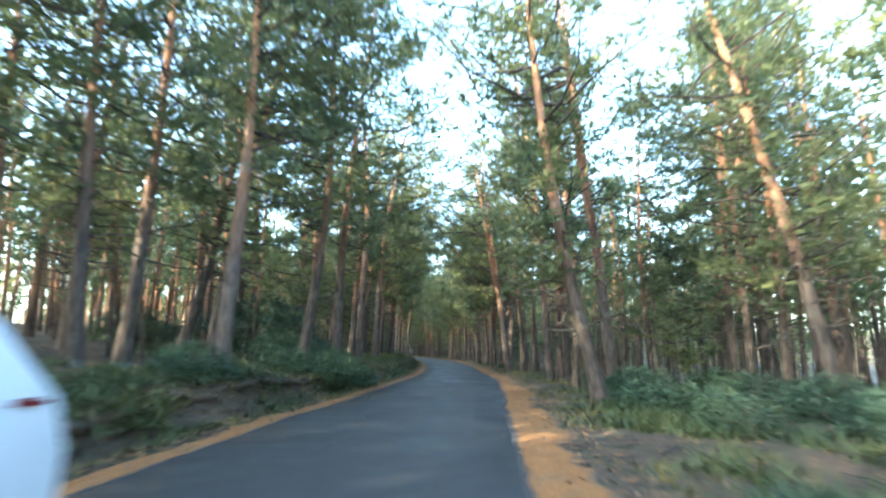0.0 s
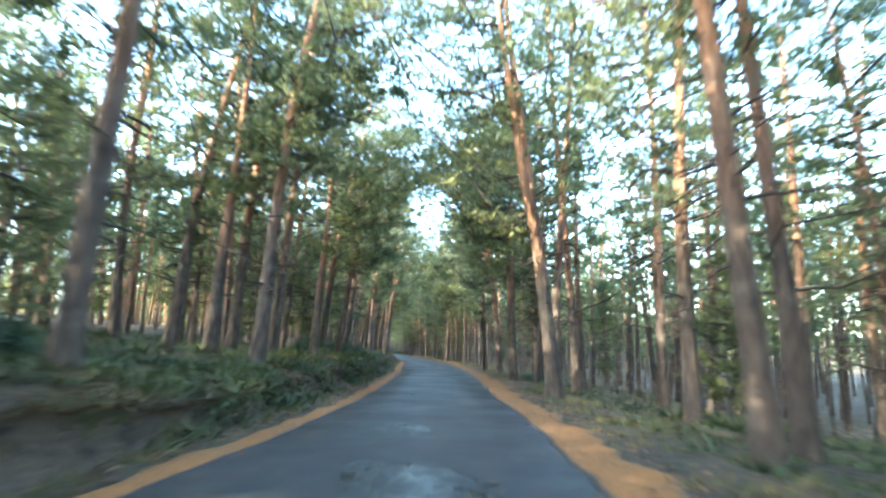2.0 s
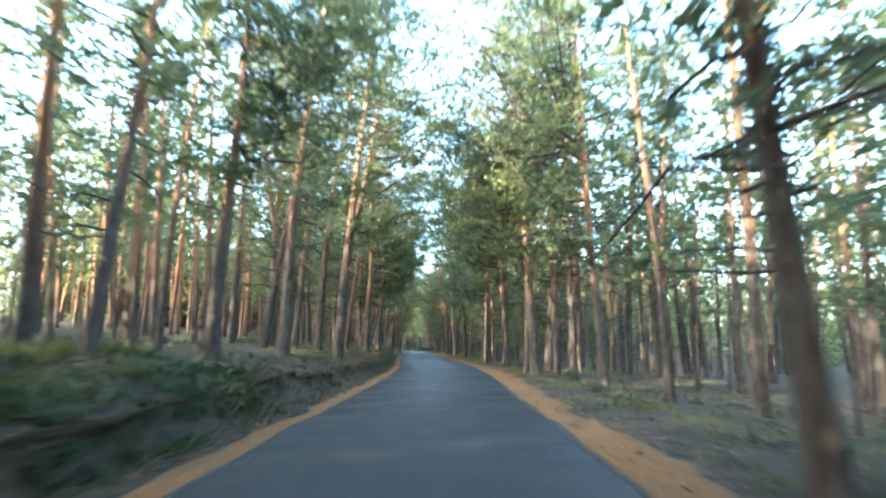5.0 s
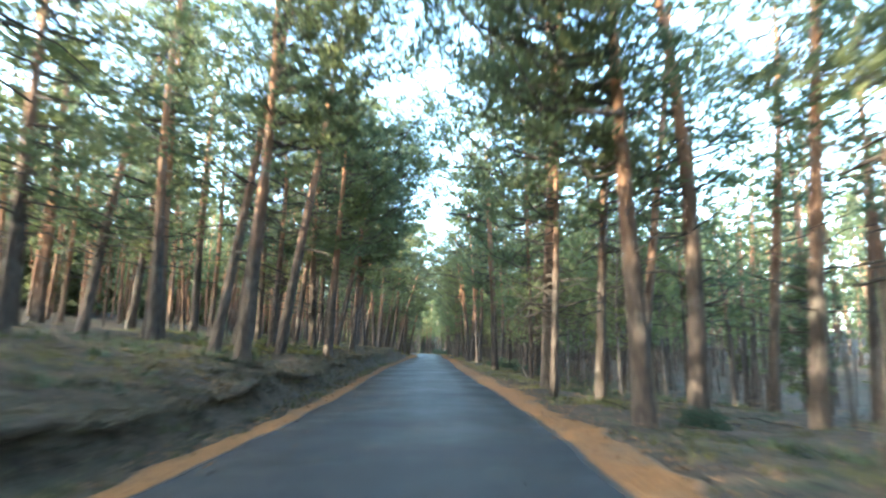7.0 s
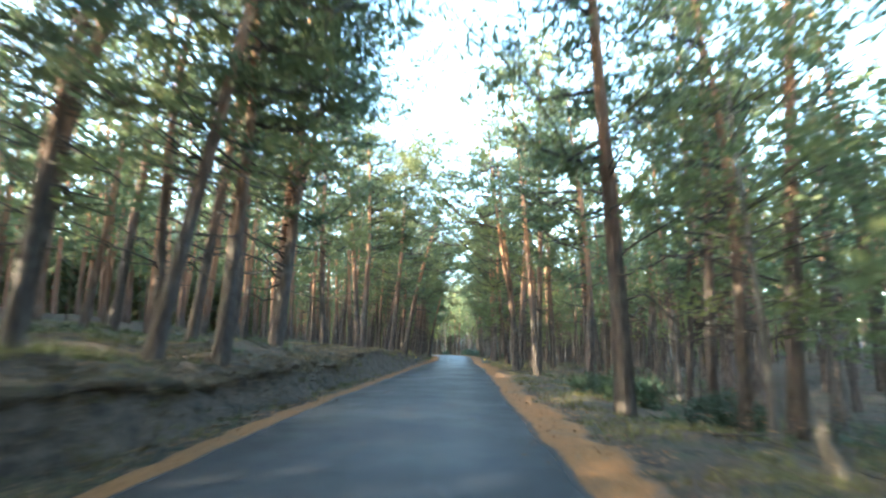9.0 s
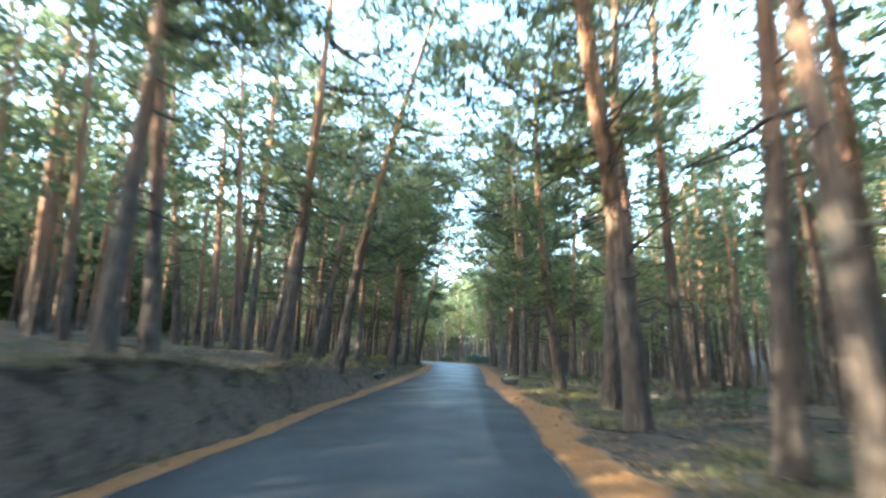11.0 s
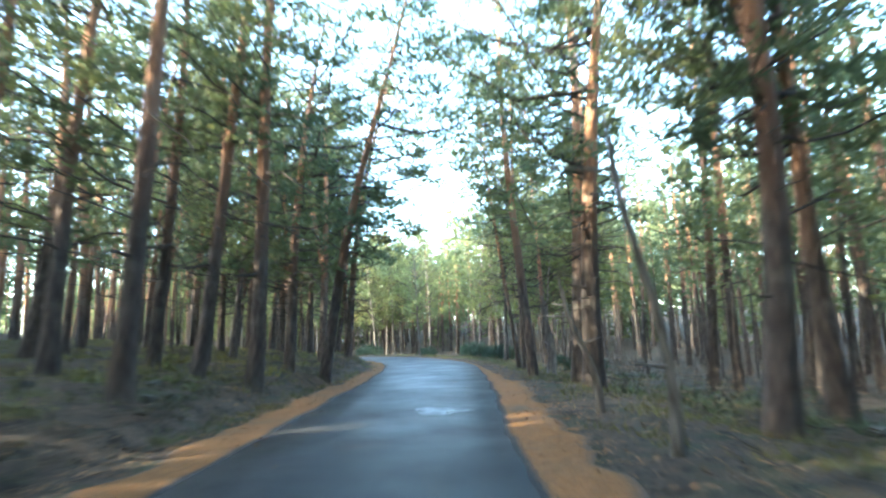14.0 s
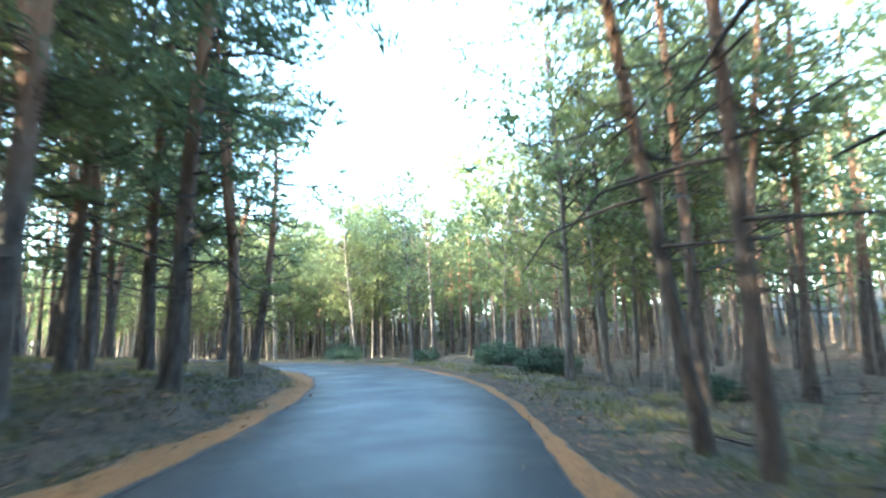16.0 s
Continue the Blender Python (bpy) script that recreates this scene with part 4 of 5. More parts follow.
POLES = [pine(360 + i, tall=(7.5, 9.5, 6.0, 8.5)[i], girth=(0.045, 0.06, 0.035, 0.05)[i], crown_from=0.55, reach=1.1, density=0.35, dead=0, sides=5, clump_leaves=7, leaf=(0.3, 0.1), pads=0.6, core=0) for i in range(4)]
poles = np.vstack([scattered(190, 118, 190, 8, 27, 91, 4.0), scattered(230, 0, 118, 8.5, 26, 92, 4.0), scattered(260, 0, 190, -27, -8.5, 93, 4.0)])
woods("slender_pines", [tuple(p) for p in poles], {0: "thin bare stems of crowded young pines", 2: "sparse tops of crowded young pines"}, POLES)
under = []
for _ in range(2600):
    k, d = int(rng.integers(int(np.argmin(abs(CURVE[:, 1] + 5))), int(np.argmin(abs(CURVE[:, 1] - 140))))), rng.uniform(-46, -22)
    x, y = CURVE[k] + RIGHT[k] * d
    if wave(x, y, 7.0, 3) > -0.1 and not 97 < y < 136:
        under.append((float(x), float(y)))
for _ in range(900):
    k, d = int(rng.integers(int(np.argmin(abs(CURVE[:, 1] - 112))), int(np.argmin(abs(CURVE[:, 1] - 172))))), rng.uniform(-42, -23)
    x, y = CURVE[k] + RIGHT[k] * d
    if wave(x, y, 6.0, 8) > 0.1 and len(under) < 2600:
        under.insert(0, (float(x), float(y)))
edge = edge[:520] + under[:310]
woods("thicket", edge, {0: "thin stems of young trees deep in the wood", 2: "green young growth deep in the wood"}, THICKET)
# behind the outside of the bend
back = [(float(x), float(y)) for x, y in zip(rng.uniform(-125, 12, 420), rng.uniform(205, 275, 420))]
back = [p for p in back if across(*p)[0][0] > 14]
woods("birch_woods", back[:200], {0: "thin grey stems behind the bend", 2: "yellow-green leafy crowns behind the bend"}, FAR_BIRCHES)

# ---- shrubs ----
def juniper(grown, label):
    root = new("juniper_bush")
    for name, g, mat in (("branchwork", grown[0], TWIG), ("foliage", grown[1], JUNIPER)):
        new(name, g.mesh(name, mat)).parent = root
    return tagged(root, label, "bush", "junipers")


JUNIPERS = [juniper(bush(500 + i, *spec), label) for i, (spec, label) in enumerate((
    ((4.2, 1.9, 190, 32), "wide dark green juniper thicket"), ((1.7, 0.9, 70, 32), "low rounded grey-green juniper bush"), ((2.4, 1.1, 100, 32), "dark spreading juniper bush")))]
juniper_used = [False] * 3


def plant_bush(kind, x, y, size=1.0, turn=0.0):
    m = pose(x, y, float(ground_z(x, y)[0]) - 0.04, 0, 0, turn) @ Matrix.Diagonal((size, size, size, 1))
    p = JUNIPERS[kind]
    if not juniper_used[kind]:
        juniper_used[kind] = True
        p.matrix_basis = m
        return p
    keep, p.matrix_basis = p.matrix_basis.copy(), Matrix.Identity(4)
    ob = copy_thing(p, m)
    p.matrix_basis = keep
    return ob


for kind, x, y, size, turn in ((0, -8.6, 25.0, 1.4, 0), (2, -3.95, 18.4, 0.85, 10), (2, -3.5, 20.5, 0.8, 100), (1, -4.7, 21.6, 1.0, 60), (2, -5.8, 20.4, 0.9, 200), (2, -6.6, 22.6, 0.9, 300), (1, -3.3, 22.3, 0.8, 0), (0, -13.5, 24.5, 0.9, 120), (1, -5.0, 17.0, 0.9, 40), (2, -6.0, 27.5, 0.8, 200), (2, -5.4, 12.0, 0.7, 80),
                               (1, 0.2, 116.5, 1.0, 10), (1, -0.5, 119.5, 0.8, 100), (2, 1.8, 113.5, 0.7, 50), 
                               (2, -7.0, 177.5, 0.7, 0), (1, -8.0, 184.0, 0.7, 66), (2, -11.6, 191.0, 0.9, 30), (2, -14.0, 197.5, 1.0, 130), (1, -19.0, 203.0, 1.0, 200),
                               (2, -26.0, 208.0, 1.1, 15), (2, 7.4, 9.0, 0.8, 30), (2, 6.2, 6.3, 0.8, 130), (1, 4.9, 13.4, 0.9, 55), (2, 5.7, 16.6, 0.8, 12), (1, 5.3, 10.4, 0.8, 33), (2, 7.6, 21.5, 0.8, 12), (1, 6.4, 25.0, 0.8, 80), (2, 8.3, 12.0, 0.9, 10), (1, 5.9, 12.6, 0.9, 20), (2, 9.4, 19.2, 0.9, 70), (2, 9.6, 6.8, 1.0, 210), (2, 8.5, 15.5, 0.9, 150), (1, 6.8, 19.5, 1.0, 260), (2, 10.0, 27.0, 0.9, 75),
                               (1, -5.6, 54.0, 0.9, 0), (2, -6.0, 49.0, 0.8, 45), (1, -5.2, 59.5, 0.9, 111), (1, 3.9, 89.0, 0.5, 20), (1, 5.2, 47.5, 0.5, 10)):
    plant_bush(kind, x, y, size, turn)


# ---- undergrowth ----
HEATHER = mat_leaf("heather", (0.03, 0.033, 0.02), (0.085, 0.072, 0.042), 0.2)


def tufts(name, places, blades, length, width, spread_, up, mat, label, seed, fine=False):
    """Many small plants joined: each a handful of arching blades from one foot."""
    rng = np.random.default_rng(seed)
    p = np.asarray(places, float)
    z = ground_z(p[:, 0], p[:, 1])
    n = len(p) * blades
    foot = np.repeat(np.column_stack([p, z - 0.02]), blades, axis=0) + rng.normal(size=(n, 3)) * (spread_ * 0.5, spread_ * 0.5, 0)
    a = rng.uniform(0, 6.28, n)
    way = np.stack([np.cos(a), np.sin(a), np.full(n, up)], 1) + rng.normal(size=(n, 3)) * 0.25
    way /= np.linalg.norm(way, axis=1)[:, None]
    side = np.stack([-np.sin(a), np.cos(a), np.zeros(n)], 1)
    ln = (length * rng.uniform(0.5, 1.4, n) * np.repeat(rng.uniform(0.6, 1.3, len(p)), blades))[:, None]
    wd = (width * rng.uniform(0.7, 1.3, n))[:, None]
    mid = foot + way * ln * 0.6 + (0, 0, 0.03)
    tip = foot + way * ln - np.array([0, 0, 0.22]) * ln
    v = np.stack([foot - side * wd * 0.3, foot + side * wd * 0.3, mid + side * wd * 0.5, tip, mid - side * wd * 0.5], 1).reshape(-1, 3)
    f = np.arange(5 * n).reshape(n, 5)
    if fine:
        v = np.stack([foot - side * wd * 0.5, foot + side * wd * 0.5, tip], 1).reshape(-1, 3)
        f = np.arange(3 * n).reshape(n, 3)
    ob = mesh_object(name, v, f, mat)
    return tagged(ob, label, name.replace("_", " "), kind="stuff")


tufts("bracken", np.vstack([scattered(1700, -4, 68, -14, -3.9, 1, 5.0), scattered(1200, 0, 40, 6.6, 13, 2, 5.0), scattered(420, 0, 17, 4.6, 6.6, 78, 3.0), scattered(140, -2, 14, 3.9, 5.2, 66, 1.5), scattered(220, 17, 60, 4.4, 6.6, 79, 1.5), scattered(600, 68, 130, -13, -4.4, 3, 4.0), scattered(800, 24, 62, -8, -4.1, 80, 1.6),
                            scattered(600, 40, 130, 5.0, 14, 4, 5.0), scattered(600, 108, 178, 5.0, 14, 67, 4.0)]), 24, 0.42, 0.06, 0.36, 0.85, FERN, "green bracken fronds under the pines", 21, True)
YELLOW_FERN = mat_leaf("yellowing_bracken", (0.07, 0.085, 0.025), (0.17, 0.155, 0.045), 0.35)
tufts("yellowing_bracken", np.vstack([scattered(700, 38, 66, -8.5, -4.3, 81, 2.6), scattered(160, 96, 112, -8, -4.6, 82, 2.0), scattered(110, 150, 184, -9.5, -4.0, 83, 2.2)]), 24, 0.44, 0.06, 0.38, 0.95, YELLOW_FERN,
      "yellow-green bracken on top of the bank", 84, True)
tufts("heather", np.vstack([scattered(5200, -4, 66, -5.8, -3.2, 5, 1.2), scattered(3600, 66, 128, -5.6, -3.3, 35, 1.0), scattered(1100, 128, 192, -5.2, -3.5, 6), scattered(700, 168, 205, 3.8, 6.5, 26, 2.0),
                            scattered(900, 0, 128, -10, -5, 28, 3.0)]), 16, 0.17, 0.024, 0.3, 1.0, HEATHER, "dark heather overhanging the cut bank", 22, True)
tufts("grass", np.vstack([scattered(5200, 0, 200, 3.3, 5.6, 7, 2.0), scattered(700, 130, 200, -3.7, -2.9, 8, 2.0), scattered(1500, -4, 130, -3.5, -2.75, 76, 0.8), scattered(4200, 148, 192, -17, -4.2, 9),
                          scattered(2600, 66, 132, -14, -4.6, 10, 4.0), scattered(900, 178, 215, 3.0, 7.0, 27), scattered(2200, 30, 175, 4.8, 12, 29, 4.0)]),
      11, 0.2, 0.028, 0.28, 1.6, GRASS, "short dry grass tufts", 23, True)


SEDGE = mat_leaf("withered_grass", (0.06, 0.046, 0.028), (0.19, 0.145, 0.085), 0.2)
tufts("bank_shrubs", scattered(2300, -4, 66, -5.2, -3.25, 86, 1.4), 26, 0.38, 0.055, 0.42, 0.85, FERN, "low green shrubs growing over the cut bank", 88, True)
tufts("withered_grass", np.vstack([scattered(5200, -4, 150, -8.0, -3.3, 61, 2.4), scattered(1600, 120, 185, 3.4, 8.0, 62, 2.0)]), 12, 0.2, 0.022, 0.34, 0.9, SEDGE,
      "withered brown grass on the cut bank", 63, True)
lip = np.random.default_rng(68)
k = lip.integers(int(np.argmin(abs(CURVE[:, 1] + 5))), int(np.argmin(abs(CURVE[:, 1] - 136))), 2600)
q = CURVE[k] - RIGHT[k] * 3.3
lip_at = CURVE[k] - RIGHT[k] * (3.05 + 0.25 * wave(q[:, 0], q[:, 1], 3.0, 2) + 0.72 + lip.normal(size=2600) * 0.13)[:, None]
tufts("hanging_grass", lip_at[:1700], 18, 0.3, 0.022, 0.3, 0.45, SEDGE, "withered grass hanging over the bank's edge", 69, True)
tufts("overhanging_turf", np.vstack([lip_at[1700:], scattered(300, -4, 176, -4.3, -3.5, 64, 1.5)]), 24, 0.28, 0.03, 0.34, 0.45, HEATHER, "dark ragged turf hanging over the bank's edge", 65, True)


def fallen(name, places, size, mat, label, seed):
    """Needle clots, cone scales and leaves lying about, joined."""
    rng = np.random.default_rng(seed)
    p = np.asarray(places, float)
    n = len(p)
    z = np.maximum(ground_z(p[:, 0], p[:, 1]), 0.0) + 0.025
    c = np.column_stack([p, z])
    a = rng.uniform(0, 6.28, n)
    ln = size * rng.uniform(0.5, 1.6, n)
    u = np.stack([np.cos(a), np.sin(a), rng.uniform(-0.2, 0.5, n)], 1) * ln[:, None]
    w = np.stack([-np.sin(a), np.cos(a), rng.uniform(-0.3, 0.3, n)], 1) * (ln * 0.35)[:, None]
    v = np.stack([c - u, c + w, c + u, c - w], 1).reshape(-1, 3)
    return tagged(mesh_object(name, v, np.arange(4 * n).reshape(n, 4), mat), label, "litter", kind="stuff")


LEAF_LITTER = mat_leaf("dead_leaves", (0.045, 0.03, 0.018), (0.2, 0.13, 0.075), 0.1, 0.9)
fallen("leaf_litter", np.vstack([scattered(13000, -4, 200, -7.5, -2.9, 51), scattered(12000, -4, 190, -4.1, -2.8, 75), scattered(15000, -4, 200, 2.5, 10, 52), scattered(500, -4, 200, -2.4, 2.4, 53)]), 0.055, LEAF_LITTER,
       "brown dead leaves and needle clots on the ground", 33)


fallen("needle_clots", np.vstack([scattered(2600, -4, 200, -2.9, -2.2, 54), scattered(3200, -4, 200, 2.1, 2.9, 55), scattered(3000, -4, 200, 2.4, 3.6, 56), scattered(1600, -4, 200, -3.2, -2.4, 57)]), 0.032,
       OLD_NEEDLES, "orange needle clots strewn over the road's edges", 34)


strew = np.random.default_rng(58)
k = strew.integers(int(np.argmin(abs(CURVE[:, 1] + 4))), int(np.argmin(abs(CURVE[:, 1] - 200))), 12000)
which = strew.integers(2, size=12000)
off = np.where(which == 0, -(HALF[k] + 0.42), HALF[k] + 0.75) + strew.normal(size=12000) * 0.28
fallen("fallen_needles", CURVE[k] + RIGHT[k] * off[:, None], 0.045, OLD_NEEDLES, "orange pine needles thinning out beside the verge", 35)


def litter(name, places, length, radius, mat, label, seed):
    rng = np.random.default_rng(seed)
    g = Grow()
    z = ground_z(places[:, 0], places[:, 1])
    for (x, y), h in zip(places, z):
        a, ln = rng.uniform(0, 6.28), length * rng.uniform(0.4, 1.5)
        end = np.array([x + np.cos(a) * ln, y + np.sin(a) * ln])
        zb = float(ground_z(*end)[0])
        q = np.linspace(0, 1, 4)[:, None]
        pts = np.array([x, y, h + 0.02]) * (1 - q) + np.array([*end, zb + 0.02 + rng.uniform(0, 0.12)]) * q
        pts[1:3] += rng.normal(size=(2, 3)) * 0.04 * ln
        g.tube(pts, radius * rng.uniform(0.5, 1.6) * np.array([1, 0.85, 0.6, 0.25]), 4)
    ob = new(name, g.mesh(name, mat))
    return tagged(ob, label, "twigs", kind="stuff")


litter("fallen_twigs", np.vstack([scattered(260, 0, 195, -13, -4.3, 12), scattered(320, 0, 195, 4.2, 13, 13)]), 0.9, 0.018, TWIG, "dead twigs and branches lying on the ground", 31)
litter("fallen_sticks", np.vstack([scattered(40, 110, 195, -12, -4.3, 14), scattered(70, 100, 180, 4.2, 13, 15)]), 1.3, 0.018, TWIG, "weathered sticks on the forest floor", 32)


def brushwood(places, seed):
    """Thin bare stems standing close together under the pines."""
    rng = np.random.default_rng(seed)
    g = Grow()
    z = ground_z(places[:, 0], places[:, 1])
    for (x, y), h in zip(places, z):
        tall = rng.uniform(0.5, 2.2)
        lean = rng.normal(size=2) * 0.28 * tall
        q = np.linspace(0, 1, 4)[:, None]
        pts = np.array([x, y, h - 0.05]) + np.array([lean[0], lean[1], tall]) * q + rng.normal(size=(4, 3)) * (0.03, 0.03, 0)
        g.tube(pts, rng.uniform(0.006, 0.016) * np.array([1, 0.8, 0.6, 0.3]), 3)
        for _ in range(2):
            b = pts[rng.integers(1, 3)]
            g.tube(np.stack([b, b + rng.normal(size=3) * (0.3, 0.3, 0.15) + (0, 0, 0.2)]), np.array([0.006, 0.003]), 3)
    return tagged(new("brushwood", g.mesh("brushwood", TWIG)), "thin bare brushwood stems under the pines", "brushwood", kind="stuff")


brushwood(np.vstack([scattered(1100, 98, 186, 4.8, 13, 71, 2.5), scattered(400, 0, 98, 4.9, 13, 72, 3.0), scattered(350, 0, 186, -12, -5.2, 73, 3.0)]), 74)


# ---- dead stems ----
def dead_stem(name, x, y, height, radius, lean_x, lean_y, mat, label, seed, stubs=7):
    rng = np.random.default_rng(seed)
    root = new(name)
    g = Grow()
    h = np.linspace(0, 1, 10)
    axis = np.stack([0.12 * np.sin(h * 5), 0.1 * np.sin(h * 3 + 1), h * height - 0.2], 1)
    rad = radius * (1 - 0.5 * h) + radius * 0.5 * np.exp(-h * height / 0.3)
    g.tube(axis, rad, 9)
    top = axis[-1] + np.array([[0.6 * radius * np.cos(a), 0.6 * radius * np.sin(a), 0.12 + 0.3 * (i % 2)] for i, a in enumerate(np.arange(5) * 1.257)])
    g.add(np.vstack([axis[-1] + [[0.5 * radius * np.cos(a), 0.5 * radius * np.sin(a), 0] for a in np.arange(5) * 1.257], top]),
          [[i, (i + 1) % 5, 5 + i] for i in range(5)])
    ob = new("trunk", g.mesh("trunk", mat, True))
    ob.parent = root
    for i in range(stubs):
        u, a, ln = rng.uniform(0.25, 0.95), rng.uniform(0, 6.28), rng.uniform(0.25, 0.9)
        s = Grow()
        b = np.array([np.interp(u, h, axis[:, j]) for j in range(3)])
        q = np.linspace(0, 1, 3)[:, None]
        s.tube(b + np.array([np.cos(a), np.sin(a), 0.2]) * ln * q, 0.025 * np.array([1.2, 0.8, 0.4]), 5)
        so = new("branch_stub", s.mesh("branch_stub", mat))
        so.parent = root
    root.matrix_basis = stand_matrix(x, y, float(ground_z(x, y)[0]) - 0.03, lean_x, lean_y, 0)
    return tagged(root, label, "dead tree")


dead_stem("dead_tree", -7.98, 163.07, 2.3, 0.075, -9, 0, BARK_PALE, "pale barkless dead stem leaning beside pines", 1, 3)
dead_stem("dead_tree", -8.57, 173.4, 2.7, 0.16, 1, 0, BARK_GREY, "dark broken-off pine snag", 2, 3)
dead_stem("dead_tree", 1.1, 107.6, 0.8, 0.13, 3, 0, BARK_GREY, "grey rotten tree stump", 3, 0)
dead_stem("dead_tree", -7.5, 159.7, 3.8, 0.07, -5, 0, BARK_PALE, "thin pale dead stem leaning", 4, 3)


# ---- culvert ----
def stone_block(rng, size):
    bm = bmesh.new()
    bmesh.ops.create_cube(bm, size=1.0)
    bmesh.ops.bevel(bm, geom=bm.edges[:], offset=0.12, segments=2, affect="EDGES")
    for v in bm.verts:
        v.co = Vector(v.co[i] * size[i] * (1 + rng.uniform(-0.11, 0.11)) for i in range(3))
    me = bpy.data.meshes.new("stone")
    bm.to_mesh(me)
    bm.free()
    me.materials.append(ROCK)
    return me


YELLOW = mat_two("yellow_road_paint", (0.75, 0.42, 0.02), (0.85, 0.55, 0.05), 30.0, 0.6, 0.003, (0.5, 0.3, 0.05))


def headwall(x, y, turn, seed, label, sunk):
    """A low wall of rough stones with flat capstones and a dab of yellow paint, beside the road over a drain."""
    rng = np.random.default_rng(seed)
    root = new("culvert_headwall")
    for row in range(3):
        at = -1.35 + 0.15 * (row % 2)
        while at < 1.25:
            ln = rng.uniform(0.35, 0.55)
            ob = new("stone", stone_block(rng, (0.34, ln, 0.24)))
            ob.parent = root
            ob.matrix_basis = pose(rng.uniform(-0.03, 0.03), at + ln / 2, -0.14 + row * 0.235, rng.uniform(-6, 6), rng.uniform(-7, 7), rng.uniform(-9, 9))
            at += ln * 0.98
    at = -1.4
    while at < 1.2:
        ln = rng.uniform(0.4, 0.85)
        ob = new("capstone", stone_block(rng, (rng.uniform(0.34, 0.52), ln, rng.uniform(0.1, 0.17))))
        ob.parent = root
        ob.matrix_basis = pose(rng.uniform(-0.1, 0.1), at + ln / 2, 0.5 + rng.uniform(-0.05, 0.02), rng.uniform(-9, 9), rng.uniform(-13, 13), rng.uniform(-24, 24))
        at += ln
    bm = bmesh.new()
    bmesh.ops.create_circle(bm, cap_ends=True, segments=12, radius=0.06)
    bmesh.ops.solidify(bm, geom=bm.faces[:], thickness=0.012)
    me = bpy.data.meshes.new("paint_mark")
    bm.to_mesh(me)
    bm.free()
    me.materials.append(YELLOW)
    mark = new("paint_mark", me)
    mark.parent = root
    mark.matrix_basis = pose(0.0, 1.3, 0.68, 84, 0, 0) @ Matrix.Diagonal((1.4, 0.75, 1, 1))
    post = new("marker_stone", stone_block(rng, (0.3, 0.24, 0.62)))
    post.parent = root
    post.matrix_basis = pose(0.0, 1.46, 0.5, 0, 0, 4)
    tagged(mark, "yellow painted dab")
    root.matrix_basis = pose(x, y, -sunk, 0, 0, turn)
    return tagged(root, label, "stone wall")


headwall(-6.55, 147.3, 9, 1, "low mossy stone culvert wall with yellow mark", 0.38)
headwall(-13.1, 149.2, 9, 2, "low stone culvert wall with flat slabs", 0.27)

rng = np.random.default_rng(77)
rocks = np.vstack([scattered(46, 0, 195, -8, -3.6, 41), scattered(30, 0, 195, 3.9, 9, 42)])
ROCK_MESH = [stone_block(rng, (0.34, 0.26, 0.2)) for _ in range(5)]
for i, (x, y) in enumerate(rocks):
    ob = new("rock", ROCK_MESH[i % 5])
    s = rng.uniform(0.5, 1.3)
    ob.matrix_basis = pose(float(x), float(y), float(ground_z(x, y)[0]) + 0.03, rng.uniform(-15, 15), rng.uniform(-15, 15), rng.uniform(0, 360)) @ Matrix.Diagonal((s, s, s, 1))
    tagged(ob, "rough grey stone half sunk in the ground", "rock", "stones by the road")


# ---- the car that has just gone by ----
def sheet(name, mat, parent, bm, smooth=False, label=""):
    me = bpy.data.meshes.new(name)
    bm.normal_update()
    bm.to_mesh(me)
    bm.free()
    me.materials.append(mat)
    if smooth:
        me.polygons.foreach_set("use_smooth", [True] * len(me.polygons))
    ob = new(name, me)
    ob.parent = parent
    if label:
        tagged(ob, label)
    return ob


def block(size, at, bevel=0.03, taper=1.0):
    bm = bmesh.new()
    bmesh.ops.create_cube(bm, size=1.0)
    for v in bm.verts:
        k = taper if v.co.z > 0 else 1.0
        v.co = Vector((v.co.x * size[0] * k + at[0], v.co.y * size[1] * k + at[1], v.co.z * size[2] + at[2]))
    bmesh.ops.bevel(bm, geom=bm.edges[:], offset=bevel, segments=2, affect="EDGES")
    return bm


def wheel(parent, x, y):
    bm = bmesh.new()
    bmesh.ops.create_cone(bm, cap_ends=True, segments=28, radius1=0.31, radius2=0.31, depth=0.2)
    bmesh.ops.rotate(bm, verts=bm.verts[:], cent=(0, 0, 0), matrix=Matrix.Rotation(radians(90), 3, "Y"))
    bmesh.ops.bevel(bm, geom=[e for e in bm.edges if len(e.link_faces) == 2 and e.calc_face_angle() > 1.0], offset=0.03, segments=2, affect="EDGES")
    tyre = sheet("wheel", RUBBER, parent, bm)
    tyre.location = (x, y, 0.31)
    bm = bmesh.new()
    bmesh.ops.create_cone(bm, cap_ends=True, segments=24, radius1=0.2, radius2=0.17, depth=0.215)
    bmesh.ops.rotate(bm, verts=bm.verts[:], cent=(0, 0, 0), matrix=Matrix.Rotation(radians(90), 3, "Y"))
    sheet("rim", ALLOY, tyre, bm, label="silver wheel rim")


def plain(name, colour, rough, metal=0.0, glow=None):
    m, n, l, b = material(name, rough)
    grain = noise_tex(n, l, coords(n), 30.0, 3)
    l.new(mix(n, l, grain, tuple(c * 0.9 for c in colour), colour), b.inputs["Base Color"])
    b.inputs["Metallic"].default_value = metal
    return m


PAINT = plain("white_car_paint", (0.72, 0.74, 0.77), 0.22)
RUBBER = plain("tyre_rubber", (0.025, 0.025, 0.026), 0.8)
ALLOY = plain("wheel_alloy", (0.5, 0.5, 0.52), 0.35, 0.9)
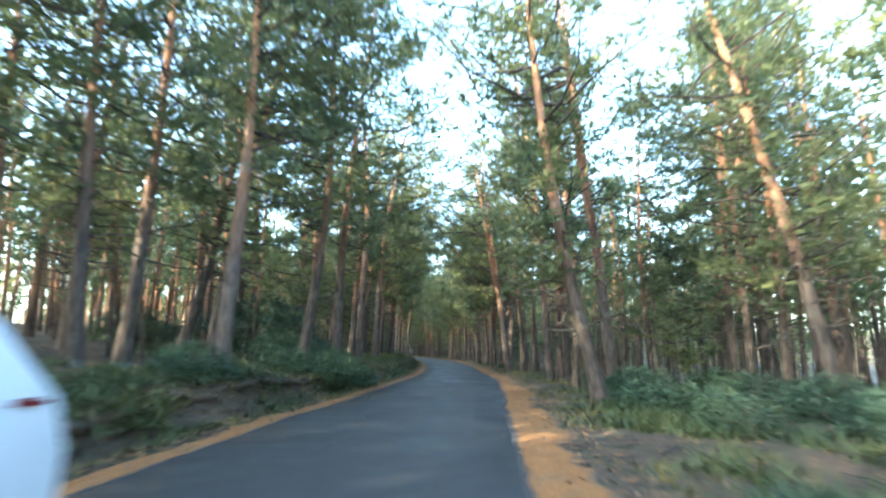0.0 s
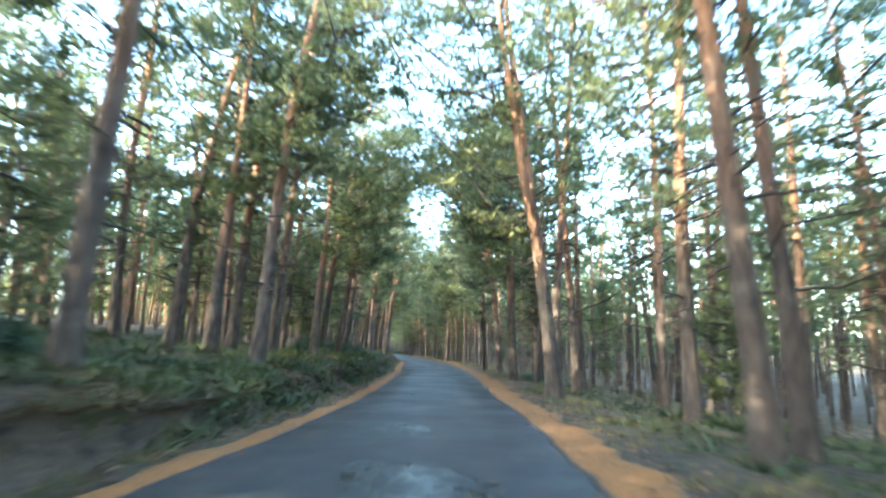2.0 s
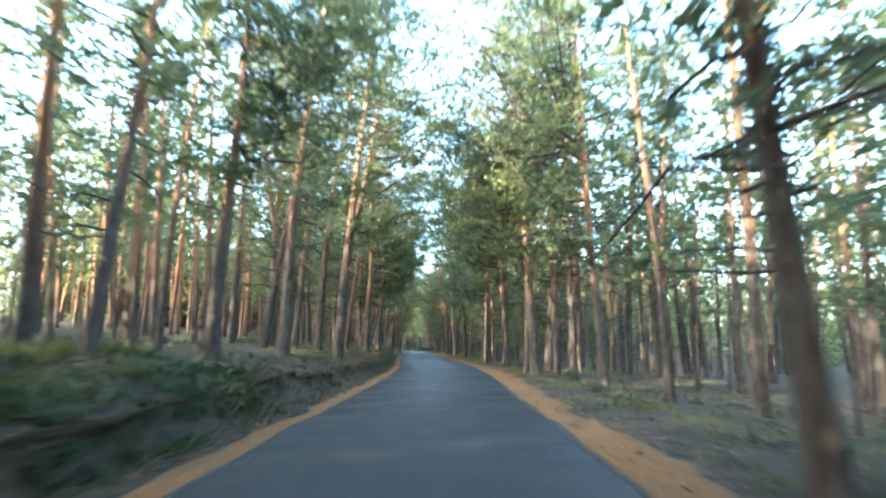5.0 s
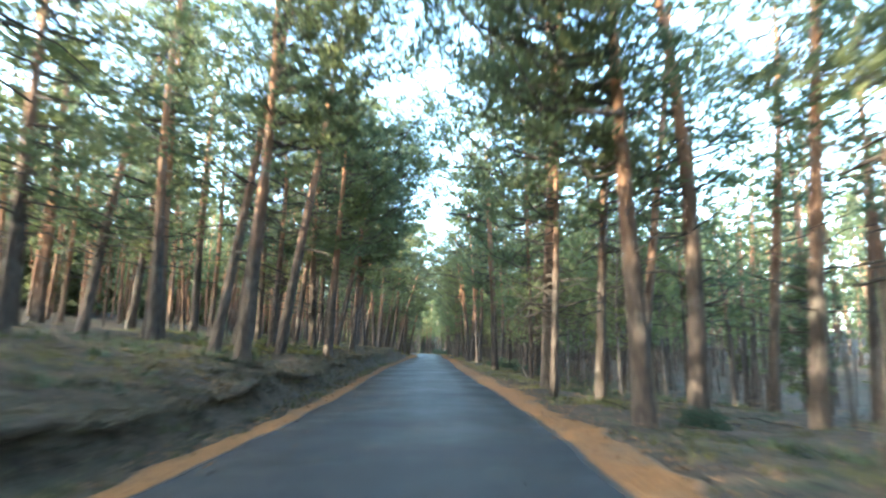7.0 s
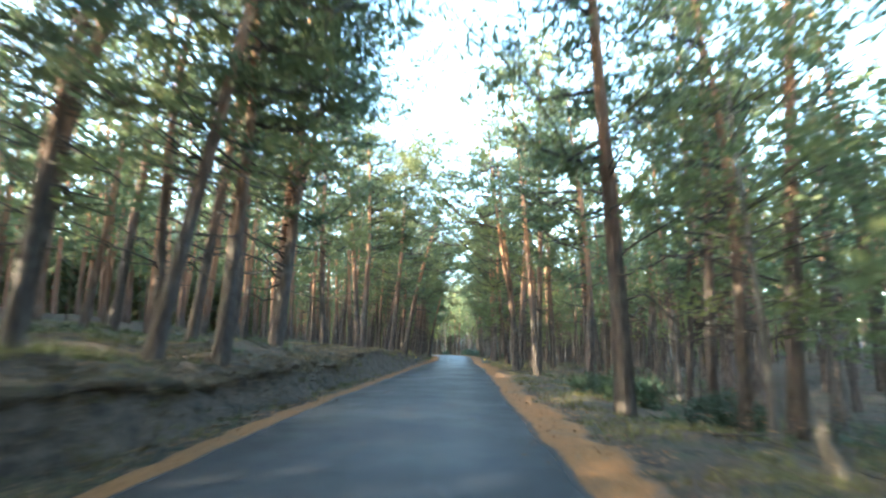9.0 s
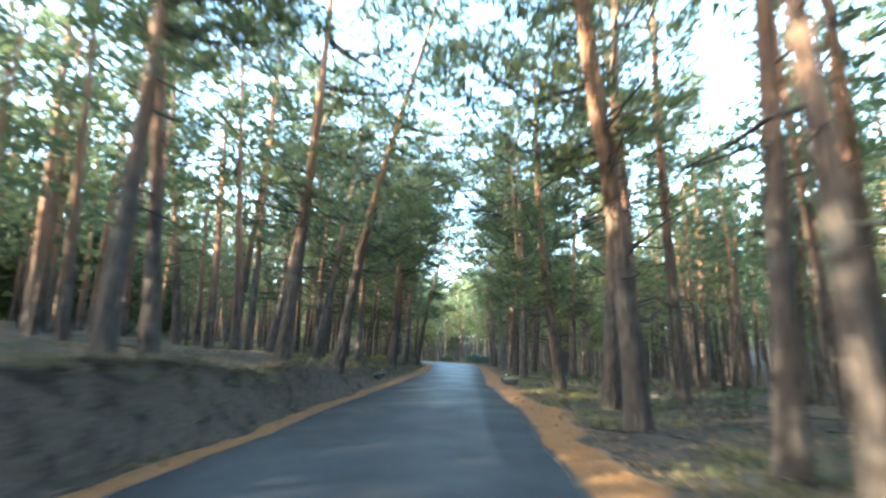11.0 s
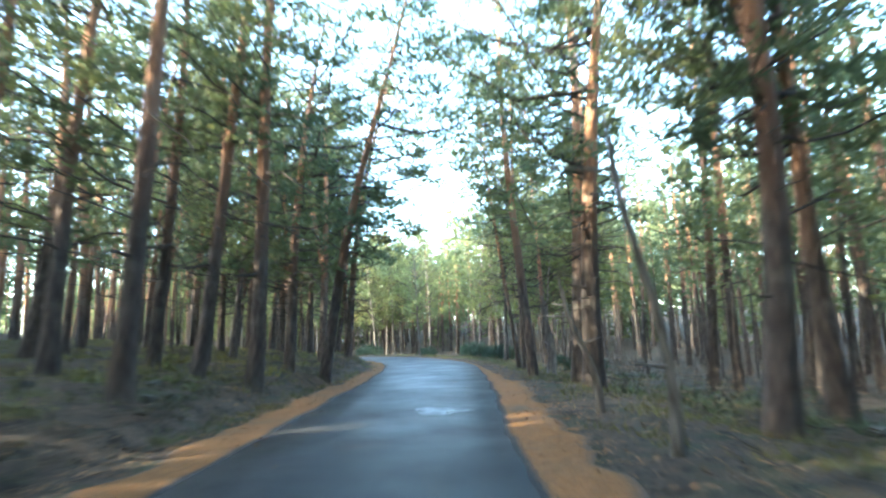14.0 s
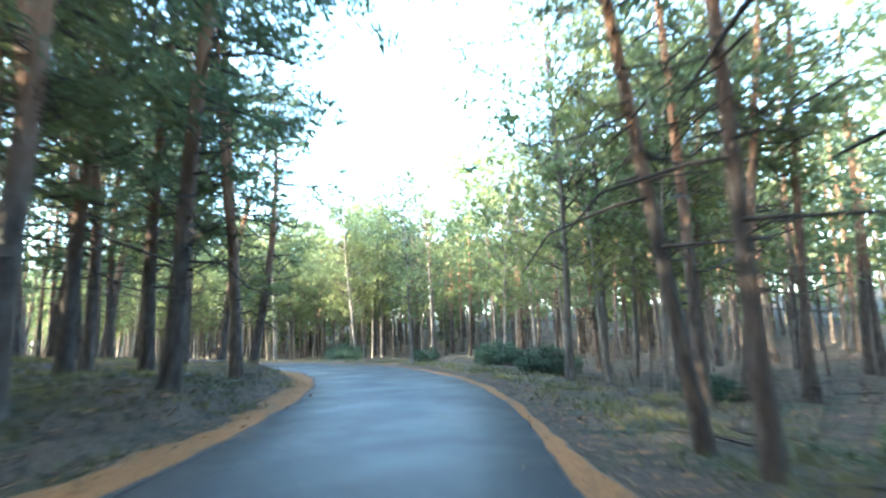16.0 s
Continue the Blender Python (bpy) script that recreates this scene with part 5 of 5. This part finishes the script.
DARK_GLASS = plain("tinted_glass", (0.02, 0.025, 0.03), 0.05)
RED_LENS = plain("red_lamp_lens", (0.14, 0.018, 0.02), 0.15)
TRIM = plain("black_trim", (0.02, 0.02, 0.02), 0.5)


def car(x, y, turn):
    """A white hatchback; its front is towards its own -y."""
    root = new("car")
    side = [(-2.05, 0.28), (-2.1, 0.62), (-1.95, 0.82), (-1.0, 0.98), (-0.35, 1.4), (0.3, 1.47), (1.3, 1.43), (1.72, 1.3), (2.0, 0.95), (2.06, 0.7), (2.02, 0.3)]
    bm = bmesh.new()
    rows = []
    for w, inset in ((-0.87, 0.0), (-0.8, 0.03), (0.8, 0.03), (0.87, 0.0)):
        row = []
        for yy, zz in side:
            narrow = 1 - 0.2 * max(0.0, (zz - 0.9) / 0.55)
            up = inset if zz > 0.6 else -0.0
            row.append(bm.verts.new((w * narrow, yy * (1.0 if inset else 0.985), zz + up)))
        rows.append(row)
    for a, b in zip(rows, rows[1:]):
        for i in range(len(side) - 1):
            bm.faces.new((a[i], a[i + 1], b[i + 1], b[i]))
    bm.faces.new(rows[0][::-1])
    bm.faces.new(rows[-1])
    bmesh.ops.bevel(bm, geom=[e for e in bm.edges if len(e.link_faces) == 2 and e.calc_face_angle() > 0.5], offset=0.03, segments=2, affect="EDGES")
    body = sheet("body", PAINT, root, bm, True, "white painted body")
    for s in (-1, 1):
        sheet("side_window", DARK_GLASS, root, block((0.03, 1.55, 0.3), (s * 0.745, 0.42, 1.14), 0.01))
        for yy in (-1.3, 1.25):
            wheel(root, s * 0.79, yy)
        sheet("tail_light", RED_LENS, root, block((0.24, 0.24, 0.05), (s * 0.72, 1.88, 0.93), 0.015), label="red tail light")
        sheet("door_mirror", PAINT, root, block((0.2, 0.12, 0.14), (s * 0.95, -0.75, 1.0), 0.04))
        sheet("headlight", ALLOY, root, block((0.3, 0.1, 0.14), (s * 0.64, -2.02, 0.68), 0.03))
    sheet("rear_window", DARK_GLASS, root, block((1.15, 0.03, 0.34), (0, 1.9, 1.13), 0.01)).rotation_euler = (0, 0, 0)
    sheet("windscreen", DARK_GLASS, root, block((1.2, 0.03, 0.1), (0, -0.72, 1.19), 0.01))
    sheet("rear_bumper", PAINT, root, block((1.66, 0.16, 0.26), (0, 2.02, 0.45), 0.05))
    sheet("sill", TRIM, root, block((1.6, 3.9, 0.1), (0, 0, 0.26), 0.02))
    root.matrix_basis = pose(x, y, 0.02, 0, 0, turn) @ Matrix.Diagonal((1.13, 1.15, 1.15, 1))
    return tagged(root, "white hatchback car with red tail lights on the road", "car")


car(-3.22, 0.85, -5)
